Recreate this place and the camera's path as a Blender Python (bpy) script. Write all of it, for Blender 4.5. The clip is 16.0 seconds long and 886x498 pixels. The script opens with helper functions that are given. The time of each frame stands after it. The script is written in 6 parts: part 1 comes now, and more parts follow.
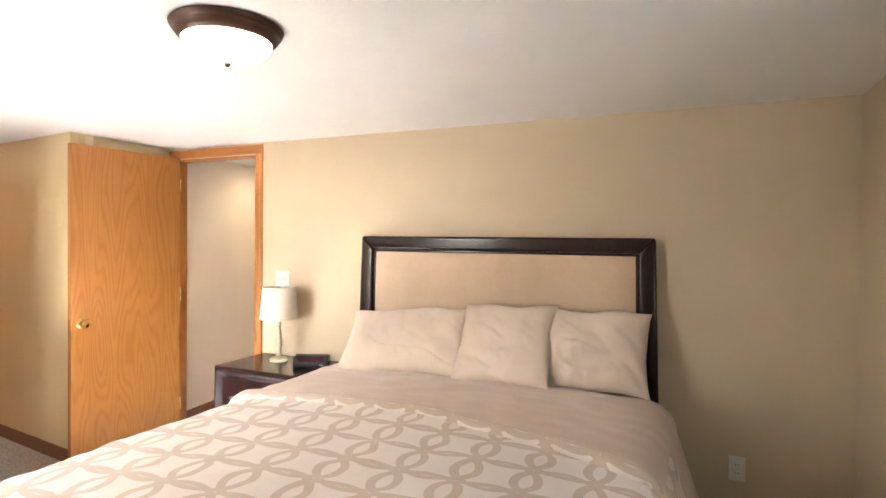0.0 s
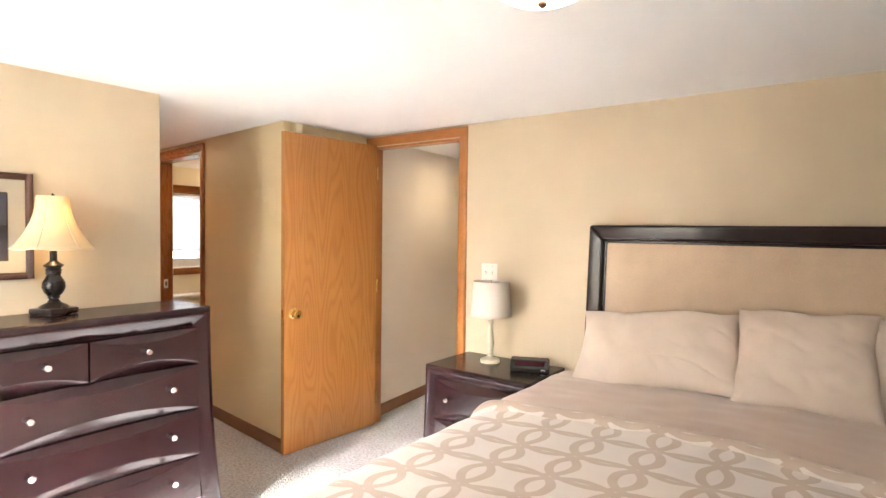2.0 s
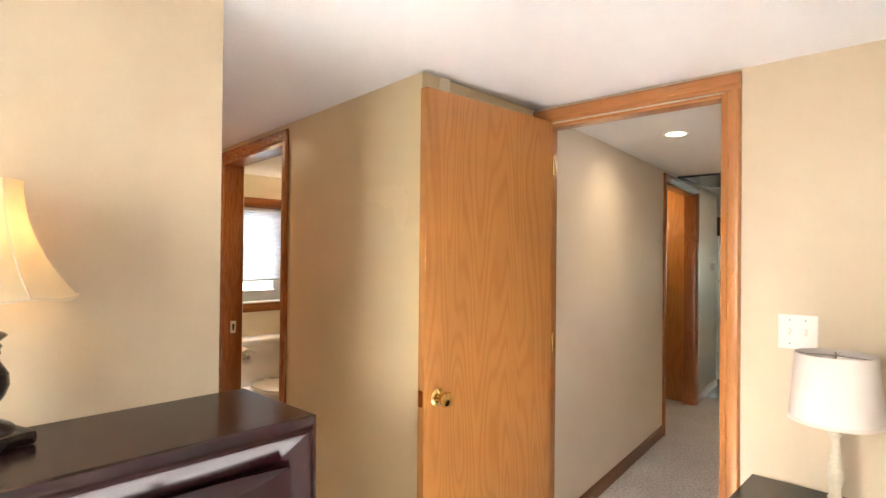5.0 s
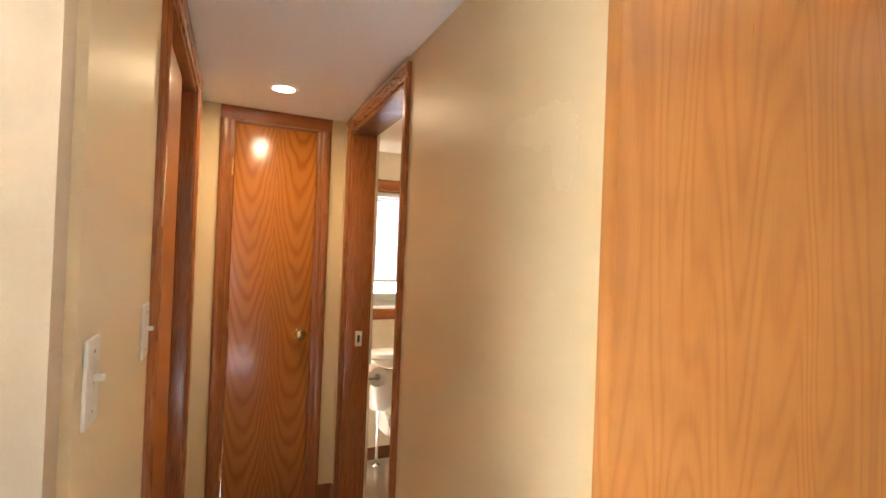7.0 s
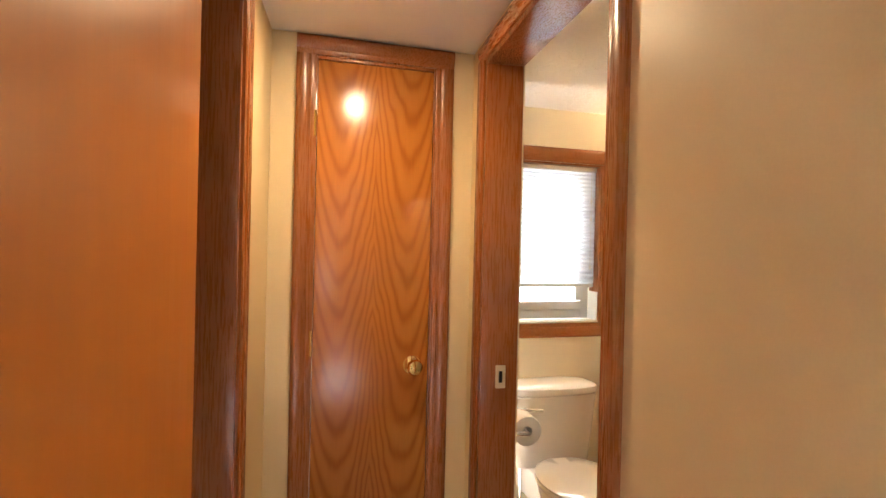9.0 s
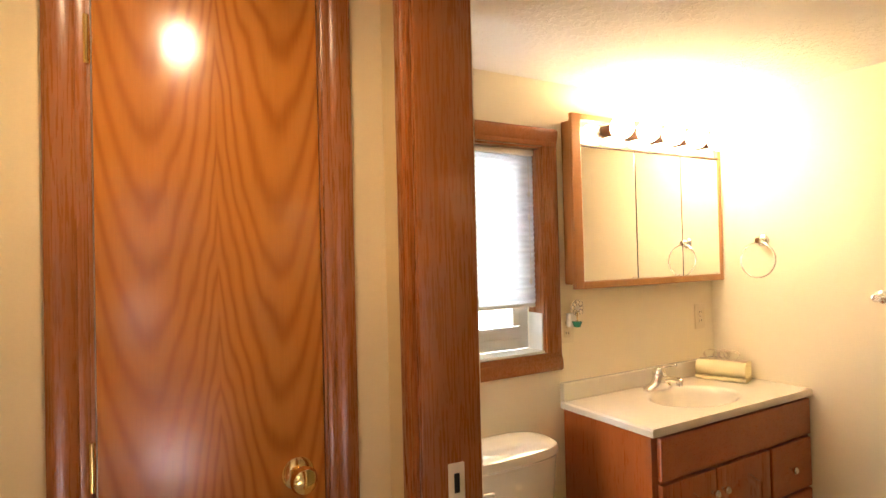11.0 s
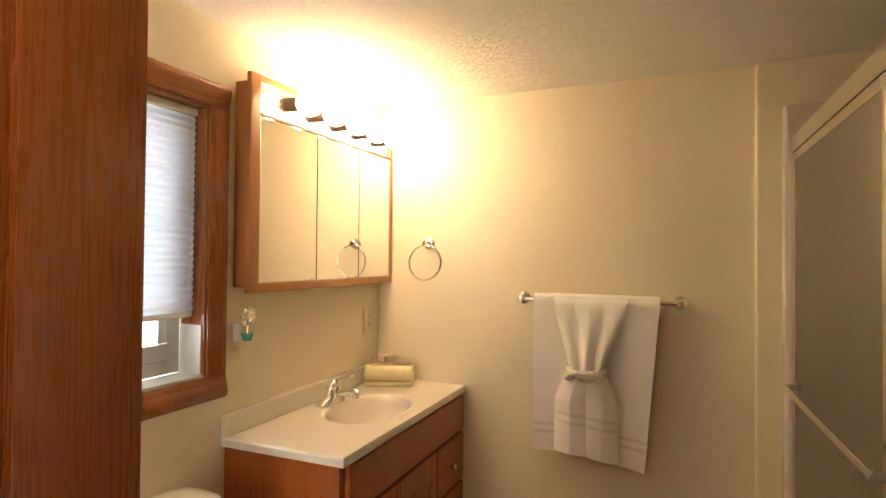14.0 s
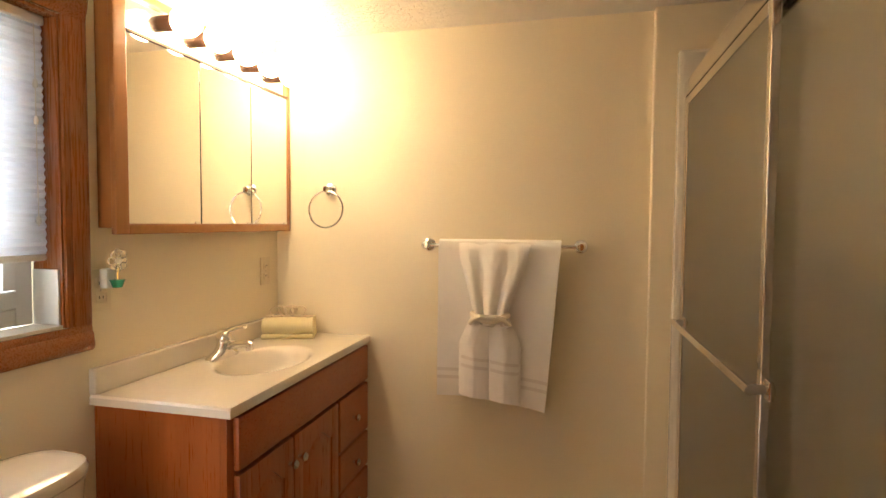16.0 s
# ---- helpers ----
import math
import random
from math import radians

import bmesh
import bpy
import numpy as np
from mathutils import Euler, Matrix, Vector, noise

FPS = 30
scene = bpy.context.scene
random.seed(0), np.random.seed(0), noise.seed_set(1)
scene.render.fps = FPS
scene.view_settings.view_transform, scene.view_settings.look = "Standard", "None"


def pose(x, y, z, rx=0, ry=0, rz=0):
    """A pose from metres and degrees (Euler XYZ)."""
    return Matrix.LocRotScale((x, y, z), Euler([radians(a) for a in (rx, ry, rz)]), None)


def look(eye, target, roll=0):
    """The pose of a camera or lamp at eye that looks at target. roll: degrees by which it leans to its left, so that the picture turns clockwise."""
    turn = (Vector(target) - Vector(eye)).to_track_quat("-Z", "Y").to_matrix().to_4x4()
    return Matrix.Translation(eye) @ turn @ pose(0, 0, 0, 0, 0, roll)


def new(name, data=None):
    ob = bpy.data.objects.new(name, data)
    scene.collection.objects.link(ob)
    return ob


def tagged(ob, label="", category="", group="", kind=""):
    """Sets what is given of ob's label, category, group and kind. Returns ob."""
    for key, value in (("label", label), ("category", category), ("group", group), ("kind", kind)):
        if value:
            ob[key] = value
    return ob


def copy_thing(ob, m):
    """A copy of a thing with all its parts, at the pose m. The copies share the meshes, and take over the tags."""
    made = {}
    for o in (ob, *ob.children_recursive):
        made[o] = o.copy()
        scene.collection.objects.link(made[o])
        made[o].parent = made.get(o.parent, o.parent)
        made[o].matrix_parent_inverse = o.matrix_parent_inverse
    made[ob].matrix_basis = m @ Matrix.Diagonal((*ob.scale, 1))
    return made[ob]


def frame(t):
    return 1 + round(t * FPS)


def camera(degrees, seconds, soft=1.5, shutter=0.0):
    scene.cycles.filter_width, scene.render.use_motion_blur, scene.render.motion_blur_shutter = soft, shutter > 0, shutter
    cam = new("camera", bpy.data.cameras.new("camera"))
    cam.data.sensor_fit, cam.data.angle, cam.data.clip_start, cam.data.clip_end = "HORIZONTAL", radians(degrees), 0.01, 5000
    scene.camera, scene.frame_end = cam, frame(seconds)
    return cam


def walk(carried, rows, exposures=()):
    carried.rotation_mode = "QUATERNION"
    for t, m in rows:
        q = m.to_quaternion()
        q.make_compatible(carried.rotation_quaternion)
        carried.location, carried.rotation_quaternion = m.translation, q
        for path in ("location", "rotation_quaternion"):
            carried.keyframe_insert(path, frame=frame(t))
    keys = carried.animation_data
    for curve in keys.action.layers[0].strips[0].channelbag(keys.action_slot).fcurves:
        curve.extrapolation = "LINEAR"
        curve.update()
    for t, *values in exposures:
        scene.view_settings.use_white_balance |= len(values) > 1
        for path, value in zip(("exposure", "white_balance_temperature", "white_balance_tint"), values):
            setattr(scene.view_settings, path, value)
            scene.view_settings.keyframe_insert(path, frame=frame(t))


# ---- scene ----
cam = camera(77.6, 16.0)

PATH = [
    (0, (4.737, -2.969, 1.456), (3.918, -1.145, 1.423), 0.6),
    (0.5, (4.657, -2.971, 1.455), (3.718, -1.205, 1.409), 0.7),
    (1, (4.5, -2.961, 1.436), (3.468, -1.248, 1.381), 0.7),
    (1.5, (4.296, -2.947, 1.437), (3.191, -1.281, 1.373), 0.5),
    (2, (4.049, -2.911, 1.438), (2.843, -1.317, 1.37), 0.7),
    (2.5, (3.776, -2.908, 1.447), (2.516, -1.355, 1.388), 0.7),
    (3, (3.503, -2.855, 1.447), (2.2, -1.339, 1.395), 0.8),
    (3.5, (3.244, -2.794, 1.457), (1.928, -1.288, 1.424), 0.5),
    (3.7, (3.162, -2.746, 1.448), (1.845, -1.241, 1.424), 0.2),
    (5.8, (2.303, -1.822, 1.416), (0.852, -0.446, 1.467), 0.6),
    (6, (2.231, -1.744, 1.406), (0.746, -0.406, 1.458), 0.4),
    (6.5, (2.046, -1.556, 1.407), (0.409, -0.409, 1.446), 1.4),
    (7, (1.857, -1.43, 1.385), (0.083, -0.507, 1.407), 2.2),
    (7.5, (1.628, -1.34, 1.387), (-0.237, -0.616, 1.388), 2.4),
    (8, (1.4, -1.311, 1.381), (-0.512, -0.723, 1.374), 1.9),
    (8.2, (1.284, -1.291, 1.379), (-0.639, -0.742, 1.369), 1.6),
    (10.3, (0.243, -1.074, 1.373), (-1.611, -0.325, 1.393), -0.8),
    (10.5, (0.163, -1.057, 1.372), (-1.664, -0.244, 1.402), -1.1),
    (11, (0.035, -1.036, 1.385), (-1.701, -0.042, 1.415), -1.4),
    (11.5, (-0.08, -1.001, 1.388), (-1.698, 0.174, 1.418), -1.7),
    (12, (-0.17, -0.956, 1.393), (-1.632, 0.409, 1.426), -1.8),
    (12.5, (-0.233, -0.927, 1.397), (-1.529, 0.596, 1.429), -1.4),
    (13, (-0.293, -0.927, 1.387), (-1.42, 0.724, 1.429), -0.7),
    (13.5, (-0.303, -0.893, 1.375), (-1.269, 0.857, 1.416), -0.1),
    (14, (-0.353, -0.868, 1.362), (-1.125, 0.976, 1.394), 0.5),
    (14.5, (-0.353, -0.84, 1.339), (-1.054, 1.033, 1.347), 0.7),
    (15, (-0.345, -0.817, 1.315), (-0.961, 1.086, 1.296), 0.7),
    (15.5, (-0.343, -0.797, 1.3), (-0.874, 1.13, 1.244), 0.6),
    (16, (-0.335, -0.78, 1.284), (-0.814, 1.16, 1.192), 0.4),
]
EXPOSURE = [(0, 4.45), (2, 4.2), (3.7, 4.12), (6, 4.28), (8.2, 4.55), (10.3, 4.55), (11.5, 4.05), (12.5, 3.8), (13.5, 3.66), (14.5, 3.72), (16, 3.82)]
walk(cam, [(t, look(eye, target, roll)) for t, eye, target, roll in PATH], EXPOSURE)

# ---- light ----
world = bpy.data.worlds.new("world")
scene.world = world
world.use_nodes = True
wn = world.node_tree
sky = wn.nodes.new("ShaderNodeTexSky")
sky.sky_type, sky.sun_disc = "NISHITA", False
sky.sun_elevation, sky.sun_rotation = radians(34), radians(180)
wn.links.new(sky.outputs[0], wn.nodes["Background"].inputs[0])
wn.nodes["Background"].inputs[1].default_value = 0.05


def lamp(name, kind, m, power, color, **more):
    data = bpy.data.lights.new(name, kind)
    data.energy, data.color = power, color
    if "size" in more:
        data.shape, data.size, data.size_y = "RECTANGLE", more["size"][0], more["size"][1]
    if "radius" in more:
        data.shadow_soft_size = more["radius"]
    if "angle" in more:
        data.angle = radians(more["angle"])
    if "spread" in more:
        data.spread = radians(more["spread"])
    if "cone" in more:
        data.spot_size, data.spot_blend = radians(more["cone"]), 0.85
    ob = new(name, data)
    ob.matrix_world = m
    return ob


WARM, DAY = (1.0, 0.72, 0.42), (0.78, 0.89, 1.0)
lamp("sun", "SUN", look((0, -10, 6.75), (0, 0, 0)), 5.0, (1.0, 0.985, 0.965), angle=0.5)
lamp("south_window_sky", "AREA", look((2.05, -3.58, 1.28), (1.7, 0, 1.0)), 0.9, DAY, size=(0.82, 1.36))
lamp("east_window_sky", "AREA", look((5.40, -2.2, 1.25), (0, -2.0, 1.1)), 0.22, DAY, size=(0.9, 0.5))
lamp("bath_window_sky", "AREA", look((-1.80, 0.06, 1.42), (0, 0.06, 1.2)), 0.42, (0.70, 0.84, 1.0), size=(0.54, 0.72))
lamp("hall_can_light", "SPOT", pose(-0.708, -0.943, 2.098), 0.9, (1.0, 0.72, 0.42), radius=0.045, cone=150)
lamp("corridor_can_light", "SPOT", pose(1.455, 0.935, 2.098), 0.8, (1.0, 0.76, 0.50), radius=0.045, cone=165)
lamp("kitchen_window_sky", "AREA", look((0.9, 9.02, 1.0), (0.9, 0, 0.6)), 0.15, DAY, size=(1.9, 1.2))

# ---- materials ----


def node(nt, kind, **inputs):
    n = nt.nodes.new(kind)
    for key, value in inputs.items():
        key = key.replace("_", " ")
        if hasattr(value, "links"):
            nt.links.new(value, n.inputs[key])
        else:
            n.inputs[key].default_value = value
    return n


def calc(nt, op, a, b=None, c=None, clamp=False):
    n = nt.nodes.new("ShaderNodeMath")
    n.operation, n.use_clamp = op, clamp
    for i, v in enumerate((a, b, c)):
        if v is None:
            continue
        if hasattr(v, "links"):
            nt.links.new(v, n.inputs[i])
        else:
            n.inputs[i].default_value = v
    return n.outputs[0]


def blend(nt, fac, a, b):
    n = nt.nodes.new("ShaderNodeMix")
    n.data_type = "RGBA"
    for i, v in ((0, fac), (6, a), (7, b)):
        if hasattr(v, "links"):
            nt.links.new(v, n.inputs[i])
        else:
            n.inputs[i].default_value = v if i == 0 else (*v, 1)
    return n.outputs[2]


def ramp(nt, fac, lo, hi):
    n = nt.nodes.new("ShaderNodeMapRange")
    nt.links.new(fac, n.inputs[0])
    n.inputs[1].default_value, n.inputs[2].default_value = lo, hi
    return n.outputs[0]


def coords(nt, scale=(1, 1, 1), spot="Object"):
    tc = nt.nodes.new("ShaderNodeTexCoord")
    mp = nt.nodes.new("ShaderNodeMapping")
    mp.inputs["Scale"].default_value = scale
    nt.links.new(tc.outputs[spot], mp.inputs[0])
    return mp.outputs[0]


def noise_tex(nt, vec, scale, detail=4.0, rough=0.55, distort=0.0):
    n = node(nt, "ShaderNodeTexNoise", Vector=vec, Scale=scale, Detail=detail, Roughness=rough, Distortion=distort)
    return n.outputs[0]


def material(name):
    m = bpy.data.materials.new(name)
    m.use_nodes = True
    return m, m.node_tree, m.node_tree.nodes["Principled BSDF"]


def bump(nt, bsdf, height, strength, distance):
    b = node(nt, "ShaderNodeBump", Height=height, Strength=strength, Distance=distance)
    nt.links.new(b.outputs[0], bsdf.inputs["Normal"])


def surface(name, color, rough=0.5, vary=0.12, scale=3.0, grain=120.0, relief=0.1, depth=0.001, metal=0.0, coat=0.0, sheen=0.0, stretch=(1, 1, 1)):
    m, nt, p = material(name)
    vec = coords(nt, stretch)
    big, fine = noise_tex(nt, vec, scale), noise_tex(nt, vec, grain, 3.0)
    dark = tuple(c * (1 - vary) for c in color)
    light = tuple(min(1.0, c * (1 + vary * 0.6)) for c in color)
    both = calc(nt, "ADD", calc(nt, "MULTIPLY", big, 0.65), calc(nt, "MULTIPLY", fine, 0.35))
    nt.links.new(blend(nt, ramp(nt, both, 0.3, 0.7), dark, light), p.inputs["Base Color"])
    nt.links.new(calc(nt, "ADD", calc(nt, "MULTIPLY", big, 0.16), rough - 0.08, clamp=True), p.inputs["Roughness"])
    p.inputs["Metallic"].default_value = metal
    p.inputs["Coat Weight"].default_value = coat
    p.inputs["Coat Roughness"].default_value = 0.12
    p.inputs["Sheen Weight"].default_value = sheen
    if relief:
        bump(nt, p, fine, relief, depth)
    return m


def knockdown(name, color, strength):
    m, nt, p = material(name)
    vec = coords(nt)
    a = noise_tex(nt, vec, 38, 5.0, 0.6, 0.6)
    flat = ramp(nt, a, 0.47, 0.56)
    big = noise_tex(nt, vec, 1.3, 3.0)
    nt.links.new(blend(nt, ramp(nt, big, 0.3, 0.7), tuple(c * 0.96 for c in color), color), p.inputs["Base Color"])
    p.inputs["Roughness"].default_value = 0.9
    bump(nt, p, flat, strength, 0.004)
    return m


def oak(name, light, dark, along="z", rough=0.3, density=55.0, figure=0.0, coat=0.25, span=(0.13, 0.87), split=0.0, weight=0.52):
    """Stained oak: long pores and growth bands along one axis; figure > 0 adds cathedral grain across local x."""
    m, nt, p = material(name)
    stretch = {"z": (1, 1, 0.045), "x": (0.045, 1, 1), "y": (1, 0.045, 1)}[along]
    vec = coords(nt, stretch)
    pores = noise_tex(nt, vec, density * 4, 3.0, 0.6)
    bands = noise_tex(nt, vec, density * 0.35, 4.0, 0.6, 0.4)
    if figure:
        tc = nt.nodes.new("ShaderNodeTexCoord")
        sep = node(nt, "ShaderNodeSeparateXYZ", Vector=tc.outputs["Object"])
        warp = noise_tex(nt, coords(nt, (1, 1, 0.3)), 5.0, 3.0)
        if split:
            hill = noise_tex(nt, coords(nt, (1, 1, 0.13)), split, 1.2, 0.4, 0.15)
            value = calc(nt, "ADD", hill, calc(nt, "MULTIPLY", warp, 0.05))
        else:
            side = calc(nt, "SUBTRACT", calc(nt, "ABSOLUTE", sep.outputs[0]), 0.125)
            side = calc(nt, "ADD", side, calc(nt, "MULTIPLY", calc(nt, "SUBTRACT", warp, 0.5), 0.06))
            arch = calc(nt, "MULTIPLY", calc(nt, "MULTIPLY", side, side), 34.0)
            value = calc(nt, "SUBTRACT", calc(nt, "ADD", sep.outputs[2], calc(nt, "MULTIPLY", warp, 0.30)), arch)
        wave = calc(nt, "ADD", calc(nt, "MULTIPLY", calc(nt, "SINE", calc(nt, "MULTIPLY", value, figure)), 0.5), 0.5)
        wave = calc(nt, "POWER", wave, 2.2)
        bands = calc(nt, "ADD", calc(nt, "MULTIPLY", bands, 0.30), calc(nt, "MULTIPLY", calc(nt, "SUBTRACT", 1.0, wave), weight))
    mixed = calc(nt, "ADD", calc(nt, "MULTIPLY", bands, 0.72), calc(nt, "MULTIPLY", pores, 0.28))
    patch = noise_tex(nt, coords(nt), 1.7, 3.0)
    mixed = calc(nt, "ADD", mixed, calc(nt, "MULTIPLY", calc(nt, "SUBTRACT", patch, 0.5), 0.14))
    nt.links.new(blend(nt, ramp(nt, mixed, *span), dark, light), p.inputs["Base Color"])
    nt.links.new(calc(nt, "ADD", calc(nt, "MULTIPLY", pores, 0.2), rough - 0.1, clamp=True), p.inputs["Roughness"])
    p.inputs["Coat Weight"].default_value = coat
    p.inputs["Coat Roughness"].default_value = 0.18
    bump(nt, p, pores, 0.035, 0.0006)
    return m


def plain(name, color, rough=0.4, metal=0.0, **more):
    m, nt, p = material(name)
    p.inputs["Base Color"].default_value = (*color, 1)
    p.inputs["Roughness"].default_value = rough
    p.inputs["Metallic"].default_value = metal
    for key, value in more.items():
        p.inputs[key.replace("_", " ")].default_value = value
    return m


def glow(name, color, strength):
    m, nt, p = material(name)
    p.inputs["Base Color"].default_value = (0.9, 0.88, 0.82, 1)
    p.inputs["Emission Color"].default_value = (*color, 1)
    p.inputs["Emission Strength"].default_value = strength
    return m


def carpet_mat():
    m, nt, p = material("carpet")
    vec = coords(nt)
    tuft = node(nt, "ShaderNodeTexVoronoi", Vector=vec, Scale=95.0).outputs[0]
    fleck = noise_tex(nt, vec, 60, 4.0)
    big = noise_tex(nt, vec, 2.0, 3.0)
    tone = calc(nt, "ADD", calc(nt, "MULTIPLY", fleck, 0.75), calc(nt, "MULTIPLY", big, 0.25))
    nt.links.new(blend(nt, ramp(nt, tone, 0.36, 0.62), (0.32, 0.305, 0.305), (0.66, 0.63, 0.635)), p.inputs["Base Color"])
    p.inputs["Roughness"].default_value = 0.97
    p.inputs["Sheen Weight"].default_value = 0.25
    bump(nt, p, calc(nt, "ADD", tuft, fleck), 0.9, 0.008)
    return m


def duvet_mat():
    """Interlocking rings woven in tan on a pale ground."""
    m, nt, p = material("patterned_duvet_cotton")
    tc = nt.nodes.new("ShaderNodeTexCoord")
    sep = node(nt, "ShaderNodeSeparateXYZ", Vector=tc.outputs["UV"])
    cell = []
    for axis, pitch in ((0, 0.186), (1, 0.176)):
        f = calc(nt, "FRACT", calc(nt, "DIVIDE", sep.outputs[axis], pitch))
        cell.append(calc(nt, "MULTIPLY", calc(nt, "ABSOLUTE", calc(nt, "SUBTRACT", f, 0.5)), 1.0))
    band = None
    for cx, cy in ((0, 0), (1, 0), (0, 1), (1, 1)):
        dx, dy = calc(nt, "SUBTRACT", cell[0], float(cx)), calc(nt, "MULTIPLY", calc(nt, "SUBTRACT", cell[1], float(cy)), 1.2)
        d = calc(nt, "SQRT", calc(nt, "ADD", calc(nt, "MULTIPLY", dx, dx), calc(nt, "MULTIPLY", dy, dy)))
        ring = calc(nt, "ABSOLUTE", calc(nt, "SUBTRACT", d, 0.69))
        band = ring if band is None else calc(nt, "MINIMUM", band, ring)
    fac = ramp(nt, band, 0.085, 0.070)
    weave = noise_tex(nt, coords(nt), 260, 2.0)
    big = noise_tex(nt, coords(nt), 4, 3.0)
    col = blend(nt, fac, (0.68, 0.605, 0.55), (0.47, 0.365, 0.285))
    col = blend(nt, calc(nt, "MULTIPLY", calc(nt, "ADD", weave, big), 0.16), col, (0.30, 0.25, 0.2))
    nt.links.new(col, p.inputs["Base Color"])
    p.inputs["Roughness"].default_value = 0.75
    p.inputs["Sheen Weight"].default_value = 0.3
    bump(nt, p, calc(nt, "ADD", weave, calc(nt, "MULTIPLY", fac, 0.5)), 0.25, 0.0015)
    return m


WALL = surface("tan_wall_paint", (0.60, 0.485, 0.33), 0.62, 0.05, 1.5, 240, 0.10, 0.0012)
# hall tan, raised above the bedroom's to make up for missing daylight
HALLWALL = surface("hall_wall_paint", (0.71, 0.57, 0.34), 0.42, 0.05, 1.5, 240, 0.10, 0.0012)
BATHWALL = surface("cream_wall_paint", (0.86, 0.77, 0.59), 0.5, 0.04, 1.5, 200, 0.12, 0.0015)
# daylight falling on the corridor's west wall is put into this paler colour
CORRWALL_DAYLIT = surface("corridor_wall_daylit", (0.86, 0.79, 0.70), 0.5, 0.05, 1.5, 240, 0.10, 0.0012)
CEIL = knockdown("white_ceiling_texture", (0.80, 0.79, 0.77), 0.16)
BATHCEIL = knockdown("bath_ceiling_texture", (0.84, 0.80, 0.73), 0.62)
CARPET = carpet_mat()
VINYL = surface("tan_vinyl_floor", (0.48, 0.36, 0.24), 0.35, 0.2, 4, 60)
KITFLOOR = surface("grey_vinyl_floor", (0.14, 0.125, 0.11), 0.22, 0.2, 4, 40)
OAKDOOR = oak("honey_oak_veneer", (0.56, 0.255, 0.068), (0.38, 0.142, 0.030), "z", 0.32, 48, 120.0, 0.25, span=(0.14, 0.70), split=5.5, weight=0.26)
OAKCLOSET = oak("figured_oak_veneer", (0.52, 0.190, 0.032), (0.30, 0.085, 0.013), "z", 0.21, 55, 46.0, 0.30, (0.10, 0.85))
OAKSLAB = oak("sliding_door_veneer", (0.48, 0.17, 0.032), (0.36, 0.112, 0.020), "z", 0.34, 30, coat=0.2)
OAKTRIM = oak("oak_trim", (0.32, 0.103, 0.023), (0.25, 0.074, 0.0155), "z", 0.28, coat=0.4)
OAKTRIMX = oak("oak_trim_level", (0.37, 0.13, 0.032), (0.24, 0.07, 0.016), "x", 0.28, coat=0.4)
OAKTRIMY = oak("oak_trim_across", (0.35, 0.115, 0.026), (0.275, 0.081, 0.017), "y", 0.28, coat=0.4)
HONEY = oak("honey_oak_trim", (0.47, 0.19, 0.050), (0.36, 0.132, 0.030), "z", 0.3, coat=0.3)
HONEYX = oak("honey_oak_trim_level", (0.47, 0.19, 0.050), (0.34, 0.122, 0.028), "x", 0.3, coat=0.3)
OAKCAB = oak("vanity_oak", (0.44, 0.118, 0.024), (0.29, 0.066, 0.012), "z", 0.3)
OAKCABY = oak("vanity_oak_level", (0.45, 0.121, 0.024), (0.30, 0.068, 0.012), "y", 0.3)
OAKLITE = oak("medicine_cabinet_oak", (0.52, 0.25, 0.075), (0.30, 0.115, 0.03), "y", 0.33)
OAKLITEZ = oak("medicine_cabinet_oak_upright", (0.46, 0.2, 0.06), (0.27, 0.095, 0.025), "z", 0.33)
BASEWOOD = oak("baseboard_oak", (0.26, 0.105, 0.04), (0.16, 0.06, 0.022), "x", 0.4)
CHERRY = surface("dark_cherry_lacquer", (0.014, 0.0042, 0.0048), 0.22, 0.3, 3.0, 45, 0.0, stretch=(1, 0.15, 1))
CHERRYX = surface("dark_cherry_front", (0.020, 0.0055, 0.0062), 0.20, 0.3, 3.0, 45, 0.0, stretch=(0.15, 0.15, 1))
for lacquer in (CHERRY, CHERRYX):
    lacquer.node_tree.nodes["Principled BSDF"].inputs["Specular IOR Level"].default_value = 0.45
SUEDE = surface("tan_suede", (0.56, 0.415, 0.285), 0.85, 0.16, 5, 160, 0.15, 0.0008, sheen=0.4)
SHEET = surface("pale_beige_sheet", (0.68, 0.575, 0.485), 0.8, 0.06, 5, 320, 0.15, 0.0006, sheen=0.3)
FOLD = surface("tan_sateen", (0.47, 0.34, 0.255), 0.55, 0.08, 5, 320, 0.12, 0.0006, sheen=0.4)
PILLOWCLOTH = surface("pillow_linen", (0.66, 0.535, 0.43), 0.8, 0.07, 7, 320, 0.18, 0.0008, sheen=0.3)
DUVET = duvet_mat()
BRASS = surface("polished_brass", (0.83, 0.58, 0.22), 0.14, 0.1, 12, 90, 0.02, 0.0003, metal=1.0)
CHROME = surface("chrome", (0.80, 0.78, 0.76), 0.12, 0.06, 12, 90, 0.0, metal=1.0)
NICKEL = surface("satin_nickel", (0.72, 0.69, 0.66), 0.25, 0.06, 12, 90, 0.0, metal=1.0)
BRONZE = surface("oil_rubbed_bronze", (0.085, 0.042, 0.026), 0.38, 0.2, 14, 90, 0.05, 0.0004, metal=0.5)
DARKMETAL = surface("dark_bronze_lamp", (0.035, 0.026, 0.022), 0.28, 0.4, 10, 70, 0.06, 0.0004, metal=0.55, coat=0.3)
CREAMPAINT = surface("cream_antiqued_paint", (0.58, 0.52, 0.38), 0.45, 0.2, 14, 90, 0.08, 0.0006)
SHADECLOTH = plain("cream_lampshade", (0.64, 0.57, 0.49), 0.8, Subsurface_Weight=0.0)
